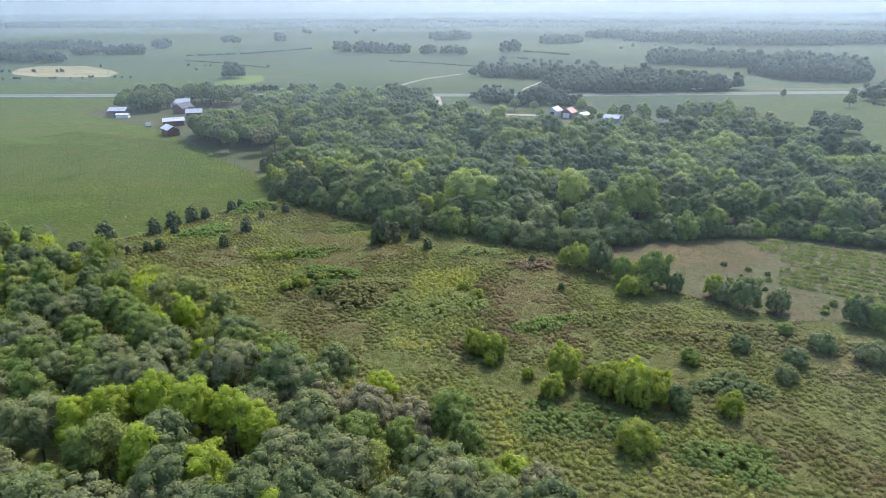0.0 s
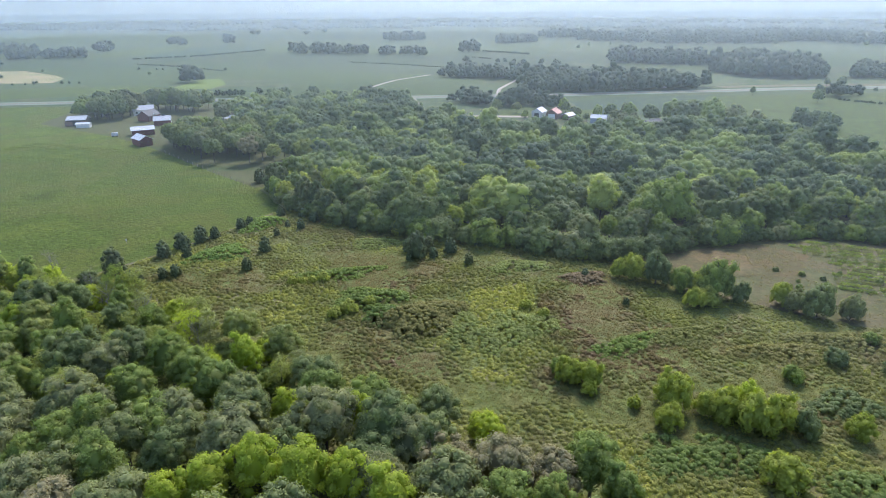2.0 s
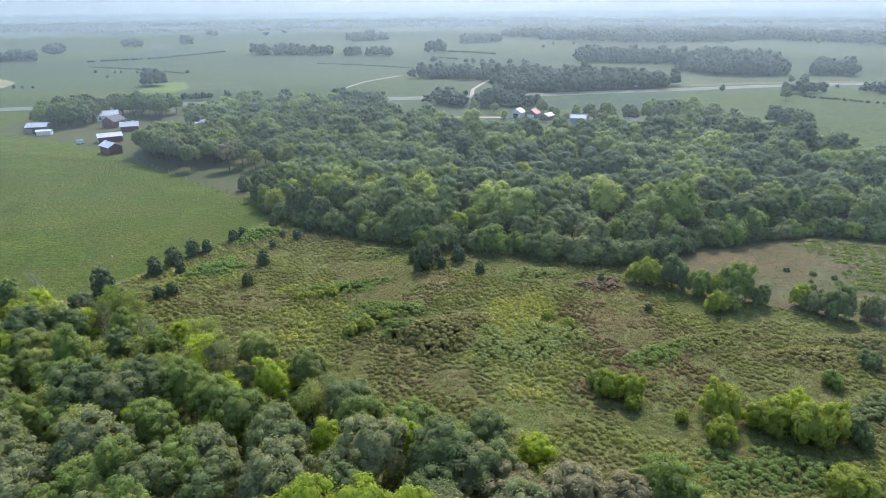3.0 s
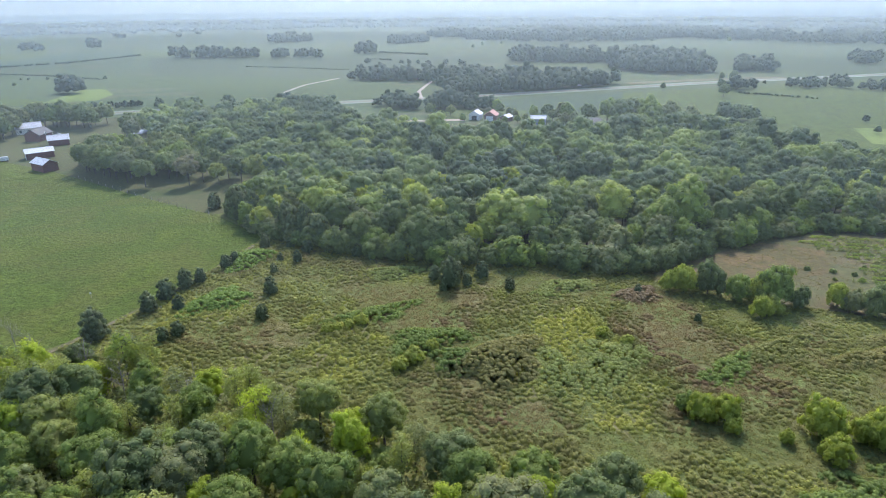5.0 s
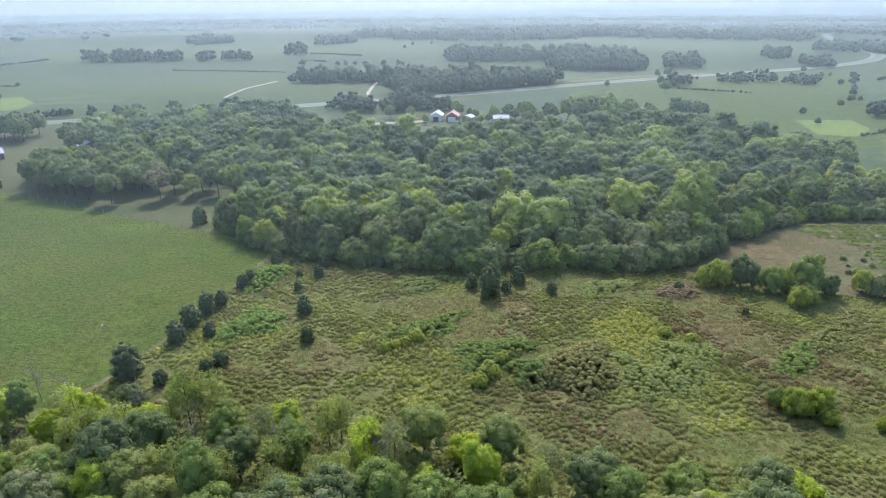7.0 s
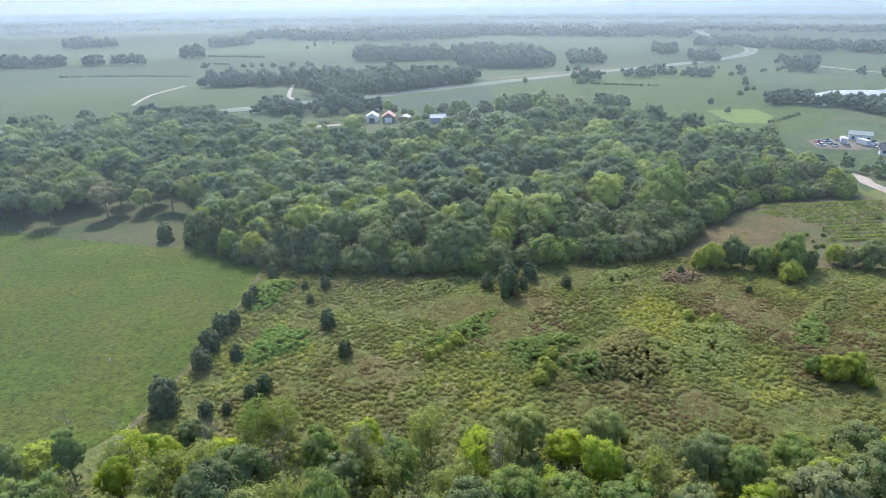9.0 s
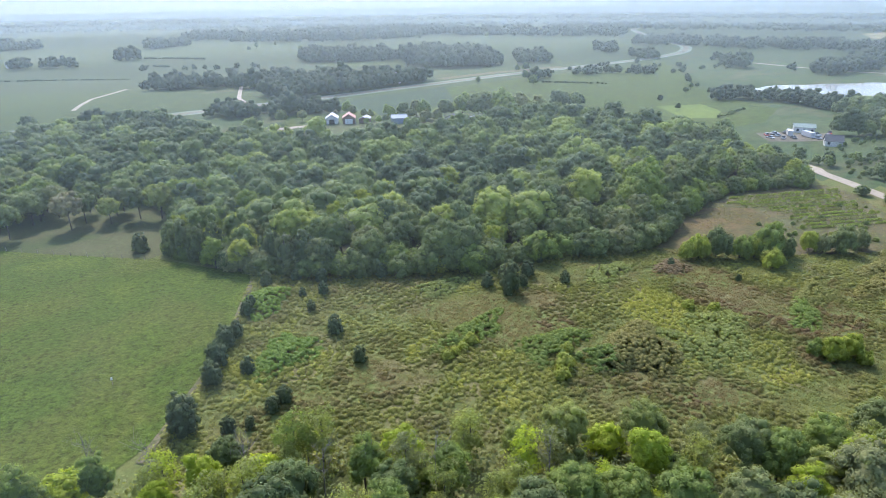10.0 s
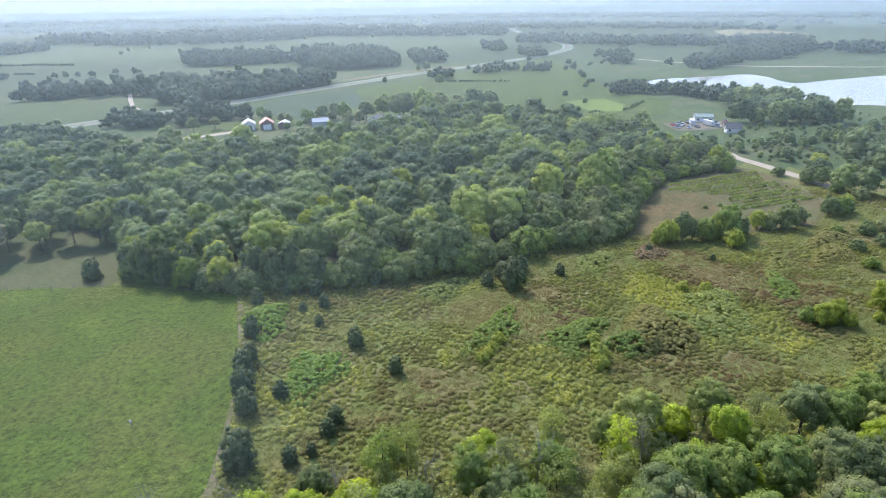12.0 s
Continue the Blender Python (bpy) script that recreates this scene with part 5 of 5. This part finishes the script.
# ---- planted rows ----
def planted_row(seed, x0, y0, x1, y1):
    rng = np.random.default_rng(seed)
    cut, more = rng.uniform(0, 0.12) + max(0, min(0.34, (seed - 502) * 0.07)), rng.uniform(-0.05, 0.08)
    x0, y0, x1, y1 = x0 + (x1 - x0) * cut, y0 + (y1 - y0) * cut, x1 + (x1 - x0) * more, y1 + (y1 - y0) * more
    L = math.hypot(x1 - x0, y1 - y0)
    n = int(L * 56)
    t = rng.uniform(0, 1, n)
    keep = np.sin(t * L * 2.1 + seed) + 0.8 * np.sin(t * L * 0.63 + 2.3 * seed) + rng.normal(size=n) * 0.8 > -0.45
    t = t[keep]
    o = rng.normal(size=len(t)) * 0.22
    X, Y = x0 + (x1 - x0) * t - (y1 - y0) / L * o, y0 + (y1 - y0) * t + (x1 - x0) / L * o
    Z = np.array([land(a, b) for a, b in zip(X, Y)]) + rng.uniform(0.1, 0.8, len(t))
    P = np.stack([X - x0, Y - y0, Z], 1)
    V, F = blades(rng, P, unit(rng, len(P)) + np.array([0, 0, 0.6]), 0.2, False)
    ob = new("shrub_row")
    ob.location = (x0, y0, 0)
    fol = new("foliage", fast_mesh("foliage", V, F, L_GREEN if seed % 3 else L_GREY))
    fol.parent = ob
    fol["kind"] = "stuff"
    tagged(ob, "row of low green planted shrubs in dry grass", "shrub row", "planted rows")


for k in range(13):
    u = k / 13.5
    planted_row(500 + k, 89 - 31 * u, 165.5 - 24 * u, 125 - 28 * u, 145 - 27 * u)


# ---- buildings ----
def building(name, x, y, turn, w, l, h, rise, wall, roof, label, category="building", doors=(), windows=(), over=0.4, group="", doormat=None):
    """Gabled building, ridge along its own x axis; l long, w wide. doors and windows: side, offset, width, height, sill."""
    root = new(name)
    root.matrix_basis = pose(x, y, land(x, y), 0, 0, turn)
    bm = bmesh.new()
    a, b = l / 2, w / 2
    prof = [(-b, -0.5), (b, -0.5), (b, h), (0, h + rise), (-b, h)]
    e0, e1 = [bm.verts.new((-a, p, q)) for p, q in prof], [bm.verts.new((a, p, q)) for p, q in prof]
    bm.faces.new(e0[::-1])
    bm.faces.new(e1)
    for i in range(5):
        j = (i + 1) % 5
        bm.faces.new((e0[i], e0[j], e1[j], e1[i]))
    bmesh.ops.recalc_face_normals(bm, faces=bm.faces[:])
    part("wall", bm, wall, root)
    slope = math.atan2(rise, b)
    for s in (1, -1):
        bm = bmesh.new()
        run = math.hypot(b, rise) + over
        box(bm, -a - over, 0, 0.02, a + over, run, 0.16)
        m = Matrix.Translation((0, 0, h + rise + 0.03)) @ Matrix.Rotation(0 if s > 0 else math.pi, 4, "Z") @ Matrix.Rotation(-slope, 4, "X")
        bmesh.ops.transform(bm, matrix=m, verts=bm.verts[:])
        part("roof_slope", bm, roof, root)
    bm = bmesh.new()
    box(bm, -a - over, -0.16, h + rise + 0.14, a + over, 0.16, h + rise + 0.24)
    part("ridge_cap", bm, roof, root)
    for nm, items, mat_, depth in (("door", doors, doormat or M_WHITE, 0.08), ("window", windows, M_GLASS, 0.05)):
        for side, o, ww, hh, sill in items:
            bm = bmesh.new()
            box(bm, o - ww / 2, -depth, sill, o + ww / 2, depth, sill + hh)
            tz = {"s": Matrix.Translation((0, -b, 0)), "n": Matrix.Translation((0, b, 0)), "w": Matrix.Translation((-a, 0, 0)) @ Matrix.Rotation(math.pi / 2, 4, "Z"), "e": Matrix.Translation((a, 0, 0)) @ Matrix.Rotation(math.pi / 2, 4, "Z")}[side]
            bmesh.ops.transform(bm, matrix=tz, verts=bm.verts[:])
            d = part(nm, bm, mat_, root)
            if nm == "window":
                bm = bmesh.new()
                for q in ((o - ww / 2 - 0.1, sill - 0.1, o + ww / 2 + 0.1, sill), (o - ww / 2 - 0.1, sill + hh, o + ww / 2 + 0.1, sill + hh + 0.1), (o - ww / 2 - 0.1, sill, o - ww / 2, sill + hh), (o + ww / 2, sill, o + ww / 2 + 0.1, sill + hh)):
                    box(bm, q[0], -0.09, q[1], q[2], 0.09, q[3])
                bmesh.ops.transform(bm, matrix=tz, verts=bm.verts[:])
                part("frame", bm, M_WHITE, d)
    tagged(root, label, category, group)
    return root


building("red_barn", -144, 329, -48, 6, 9.5, 3.4, 1.6, M_RED, M_ROOFW, "red board barn with a white metal roof beside the hay field", "barn", doors=[("e", 0, 3.2, 3.2, 0)], doormat=M_RED)
building("long_barn", -153, 356, 22, 6, 11, 3.0, 1.4, M_RED, M_ROOFW, "long red machine barn with a white metal roof", "barn", doors=[("w", 0, 3.4, 2.8, 0)])
building("grey_roof_barn", -152, 385, 15, 7, 9, 3.0, 1.8, M_RED, M_ROOFG, "red barn with a pale grey metal roof", "barn", doors=[("e", 0, 3.0, 2.8, 0)])
building("gambrel_barn", -165, 401, 70, 8, 10, 3.4, 2.6, M_RED, M_ROOFD, "tall dark red barn with a dark roof", "barn", windows=[("s", 0, 1.0, 1.2, 3)])
# closed box: the shade of an open front is painted on as near-black walls
building("open_shed", -200, 389, 4, 8, 10, 3.6, 1.6, M_DARK, M_ROOFG, "shed with near-black walls standing for its shaded open front, grey metal roof", "shed", doors=[("s", -4, 4, 2.8, 0), ("s", 4, 4, 2.8, 0)], doormat=M_BROWN)
building("lean_to", -194, 381, 4, 4, 7, 2.2, 0.5, M_WHITE, M_ROOFW, "low lean-to with a white metal roof", "shed")
building("farmhouse", -176, 424, 20, 9, 12, 3.2, 2.2, M_WHITE, M_ROOFG, "white farmhouse with a grey roof among yard trees", "house", windows=[("s", -4, 1.1, 1.4, 1), ("s", 0, 1.1, 1.4, 1), ("s", 4, 1.1, 1.4, 1), ("e", 0, 1.1, 1.4, 1)], doors=[("s", 2, 1.0, 2.1, 0)])
building("white_garage", 69, 387, 56, 6.5, 8, 3.2, 2.0, M_WHITE, M_ROOFW, "white garage with a white metal roof", "garage", doors=[("w", 0, 3.0, 2.6, 0)], doormat=M_DARK)
building("red_roof_garage", 76.5, 381, 56, 7, 8, 3.2, 2.3, M_BROWN, M_ROOFR, "brown garage with a rust-red roof and white door", "garage", doors=[("w", 0, 4.2, 2.8, 0)])
building("small_shed", 84, 376, 40, 5, 7, 2.4, 1.2, M_BROWN, M_ROOFW, "small shed with a white roof", "shed")
building("blue_metal_shed", 98, 362, -30, 5.5, 8.5, 3.0, 1.5, M_BLUE, M_BLUE, "long blue-grey metal shed", "shed", doors=[("e", 0, 3.4, 2.8, 0)])
building("farm_house", 120, 340, 30, 8, 11, 3.2, 2.0, M_WHITE, M_ROOFD, "white house with a dark roof behind the wood", "house", windows=[("s", -3, 1.1, 1.2, 1), ("s", 3, 1.1, 1.2, 1)], doors=[("s", 0, 1, 2.1, 0)])
building("white_shed", 129, 333, 10, 5, 8, 2.6, 1.2, M_WHITE, M_ROOFW, "white shed behind the wood", "shed")
building("ranch_house", 92, 600, 20, 9, 16, 3.0, 2.0, M_BROWN, M_ROOFW, "low house with a pale roof among trees", "house", windows=[("s", -4, 1.4, 1.2, 1), ("s", 4, 1.4, 1.2, 1)])
building("pole_barn", 117, 590, 0, 10, 14, 4.0, 2.2, M_BROWN, M_ROOFW, "brown pole barn with a white roof by a driveway", "barn", doors=[("s", 0, 4, 3, 0)])
building("white_house", 204, 512, 40, 8, 10, 5.4, 3.0, M_WHITE, M_ROOFW, "tall white house beside the highway", "house", windows=[("s", -2.5, 1.1, 1.4, 1), ("s", 2.5, 1.1, 1.4, 1), ("s", -2.5, 1.1, 1.4, 3.5), ("s", 2.5, 1.1, 1.4, 3.5)])
building("green_roof_house", 236, 199, -62, 6.5, 9.5, 3.0, 1.3, M_WHITE, M_ROOFT, "white house with a pale green metal roof", "house", windows=[("s", -3, 1.2, 1.1, 1.0), ("s", 0, 1.2, 1.1, 1.0), ("s", 3.4, 1.2, 1.1, 1.0), ("w", 0, 1.2, 1.1, 1.0)], doors=[("s", 1.7, 1, 2.0, 0)])
building("dark_roof_house", 211, 176, -62, 5.5, 7, 2.5, 2.3, M_WHITE, M_ROOFD, "white house with a steep dark roof by the gravel road", "house", windows=[("w", 0, 1.2, 1.4, 1.0), ("s", -2, 1.1, 1.1, 0.9)])
building("lake_house", 560, 318, 10, 9, 16, 3.4, 2.0, M_WHITE, M_ROOFW, "white house beyond the lake", "house")
building("far_barn", -22, 905, 10, 9, 15, 4.0, 3.0, M_WHITE, M_ROOFG, "far white barn at a shelter belt", "barn")


def vehicle(name, x, y, turn, l, w, h, paint, label, category, van=False):
    root = new(name)
    root.matrix_basis = pose(x, y, land(x, y) + 0.17, 0, 0, turn)
    bm = bmesh.new()
    box(bm, -l / 2, -w / 2, 0.35, l / 2, w / 2, h if van else h * 0.58)
    bmesh.ops.bevel(bm, geom=bm.edges[:], offset=0.12, segments=2, affect="EDGES")
    part("body", bm, paint, root)
    if not van:
        bm = bmesh.new()
        box(bm, -l * 0.28, -w * 0.45, h * 0.56, l * 0.2, w * 0.45, h)
        for v in bm.verts:
            if v.co.z > h * 0.8:
                v.co.x *= 0.75
                v.co.y *= 0.85
        part("cabin", bm, M_GLASS, root)
    for sx in (-0.32, 0.32):
        for sy in (-0.46, 0.46):
            bm = bmesh.new()
            bmesh.ops.create_cone(bm, cap_ends=True, segments=12, radius1=0.34, radius2=0.34, depth=0.24, matrix=Matrix.Translation((sx * l, sy * w, 0.17)) @ Matrix.Rotation(math.pi / 2, 4, "X"))
            part("wheel", bm, M_RUBBER, root)
    tagged(root, label, category, "yard vehicles")


vehicle("box_trailer", 224, 192, 60, 7, 2.4, 2.8, M_CARW, "long white box trailer in the yard", "trailer", True)
vehicle("camper", 222, 200, 30, 6.5, 2.4, 2.8, M_CARW, "white camper parked in the yard", "camper", True)
vehicle("car", 216, 203, 10, 4.6, 1.8, 1.5, M_CARG, "silver car parked in the yard", "car")
vehicle("car", 213, 207, 40, 4.6, 1.8, 1.5, M_CARR, "red car parked in the yard", "car")
vehicle("car", 219, 206, -20, 4.6, 1.8, 1.5, M_CARW, "white car parked in the yard", "car")
for k, (x, y, turn, long, high, paint) in enumerate([(208, 203, 70, 4.4, 1.4, M_CARG), (211, 198, 15, 4.6, 1.5, M_CARW), (215, 195, 50, 4.2, 1.4, M_ROOFD), (226, 203, -30, 4.6, 1.5, M_ROOFD), (222, 187, 85, 4.5, 1.5, M_CARG), (233, 186, 40, 4.3, 1.4, M_BROWN)]):
    vehicle("car", x, y, turn, long, 1.8, high, paint, "old " + ("silver", "white", "dark", "dark", "silver", "brown")[k] + " car standing in the cluttered gravel yard", "car")
vehicle("truck", 230, 191, 80, 5.6, 2.0, 1.9, M_CARW, "white pickup truck in the yard", "truck")
vehicle("car", 240, 188, 20, 4.6, 1.8, 1.5, M_CARR, "red car beside the green-roofed house", "car")
vehicle("car", 17, 389, 20, 4.6, 1.8, 1.5, M_CARW, "white car parked on the sandy driveway", "car")
vehicle("car", 24, 386, 5, 4.6, 1.8, 1.5, M_CARW, "white car parked on the sandy driveway", "car")
vehicle("tank_trailer", -166, 352, 20, 3.2, 1.8, 2.0, M_CARW, "white tank trailer beside the long barn", "trailer", True)
vehicle("car", -160, 412, 0, 4.6, 1.8, 1.5, M_CARW, "white car in the farmyard", "car")
vehicle("car", -166, 415, 30, 4.6, 1.8, 1.5, M_CARG, "silver car in the farmyard", "car")

# ---- tussocks over the hay field ----
rng = np.random.default_rng(31)
T = np.array(scatter(rng, [(-96, 157), (-84, 170), (-60, 206), (-73, 238), (-128, 308), (-200, 340), (-260, 250), (-200, 168), (-112, 166)], 0.8, lambda x, y: noise.noise(Vector((x * 0.04, y * 0.04, 1.0))) + 0.7 * noise.noise(Vector((x * 0.3, y * 0.3, 5.0))) > -0.45, 0.5))
P = np.concatenate([np.stack([T[:, 0] + rng.normal(size=len(T)) * 0.22, T[:, 1] + rng.normal(size=len(T)) * 0.22, np.array([land(a, b) for a, b in T]) + 0.12 + rng.uniform(0.0, 0.26, len(T))], 1) for _ in range(3)])
V, F = blades(rng, P, unit(rng, len(P)) + np.array([0, 0, 1.6]), 0.13, False)
tagged(new("field_tussocks", fast_mesh("field_tussocks", V, F, L_TURF)), "small grass tussocks over the mown hay field", "grass", kind="stuff")

# ---- fence along the lawn ----
bm = bmesh.new()
bmesh.ops.create_cone(bm, cap_ends=True, segments=7, radius1=0.09, radius2=0.075, depth=1.7)
bmesh.ops.translate(bm, verts=bm.verts[:], vec=(0, 0, 0.55))
post = part("fence_post", bm, M_POST)
FENCE = [(-75, 241), (-95, 268), (-127, 309)]
tagged(post, "weathered wooden fence post at the field edge", "fence post", "field fence")
post.matrix_basis = pose(-74, 240, land(-74, 240), 3, -2, 0)
for (x0, y0), (x1, y1) in zip(FENCE, FENCE[1:]):
    k = int(math.hypot(x1 - x0, y1 - y0) / 5)
    for i in range(1, k + 1):
        x, y = x0 + (x1 - x0) * i / k, y0 + (y1 - y0) * i / k
        copy_thing(post, pose(x, y, land(x, y), 4 * math.sin(7 * x), 4 * math.sin(5 * y), 0))

# ---- white marker post in the hay field ----
marker = new("marker_post")
marker.matrix_basis = pose(-96, 179, land(-96, 179))
bm = bmesh.new()
bmesh.ops.create_cone(bm, cap_ends=True, segments=8, radius1=0.06, radius2=0.05, depth=1.6, matrix=Matrix.Translation((0, 0, 0.6)))
part("post", bm, M_POST, marker)
bm = bmesh.new()
box(bm, -0.16, -0.07, 1.05, 0.16, 0.07, 1.5)
part("marker_plate", bm, M_WHITE, marker)
tagged(marker, "slim post with a small white plate in the hay field", "marker post")

# ---- haze: added see-through curtains stand in for hazy air ----
def haze_curtain_matter(thickness, full):
    m, n, l, p = nodes_of("haze_curtain")
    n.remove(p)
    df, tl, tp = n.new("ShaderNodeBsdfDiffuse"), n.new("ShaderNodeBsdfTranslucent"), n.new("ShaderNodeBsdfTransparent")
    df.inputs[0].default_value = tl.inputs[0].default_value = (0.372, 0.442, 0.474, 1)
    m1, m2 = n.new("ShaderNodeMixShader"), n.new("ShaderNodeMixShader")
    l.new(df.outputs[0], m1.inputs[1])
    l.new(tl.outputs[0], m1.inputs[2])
    # thin at the ground, so no line shows there, full some metres up
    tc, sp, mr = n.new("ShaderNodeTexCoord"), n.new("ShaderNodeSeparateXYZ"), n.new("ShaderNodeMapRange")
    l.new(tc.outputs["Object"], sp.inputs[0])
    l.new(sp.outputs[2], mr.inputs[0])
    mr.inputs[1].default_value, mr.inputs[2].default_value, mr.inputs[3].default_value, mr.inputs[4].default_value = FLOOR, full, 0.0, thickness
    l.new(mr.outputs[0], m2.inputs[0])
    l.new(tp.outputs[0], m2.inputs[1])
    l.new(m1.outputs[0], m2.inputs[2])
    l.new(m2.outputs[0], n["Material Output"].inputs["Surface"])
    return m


# curtains curve round the middle of the camera's path, only where it looks
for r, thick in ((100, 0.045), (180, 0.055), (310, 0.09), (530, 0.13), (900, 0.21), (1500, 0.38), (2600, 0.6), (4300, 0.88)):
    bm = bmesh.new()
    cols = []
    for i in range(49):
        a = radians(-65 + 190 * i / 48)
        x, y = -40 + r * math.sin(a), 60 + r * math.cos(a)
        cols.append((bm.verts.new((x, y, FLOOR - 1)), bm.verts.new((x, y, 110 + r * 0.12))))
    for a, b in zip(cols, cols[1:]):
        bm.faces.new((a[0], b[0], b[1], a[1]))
    tagged(part("haze", bm, haze_curtain_matter(thick, 26.0 if r < 1000 else 8.0 if r < 2000 else 3.0)), "thin pale curtain added to stand in for summer haze", "haze", kind="structure")
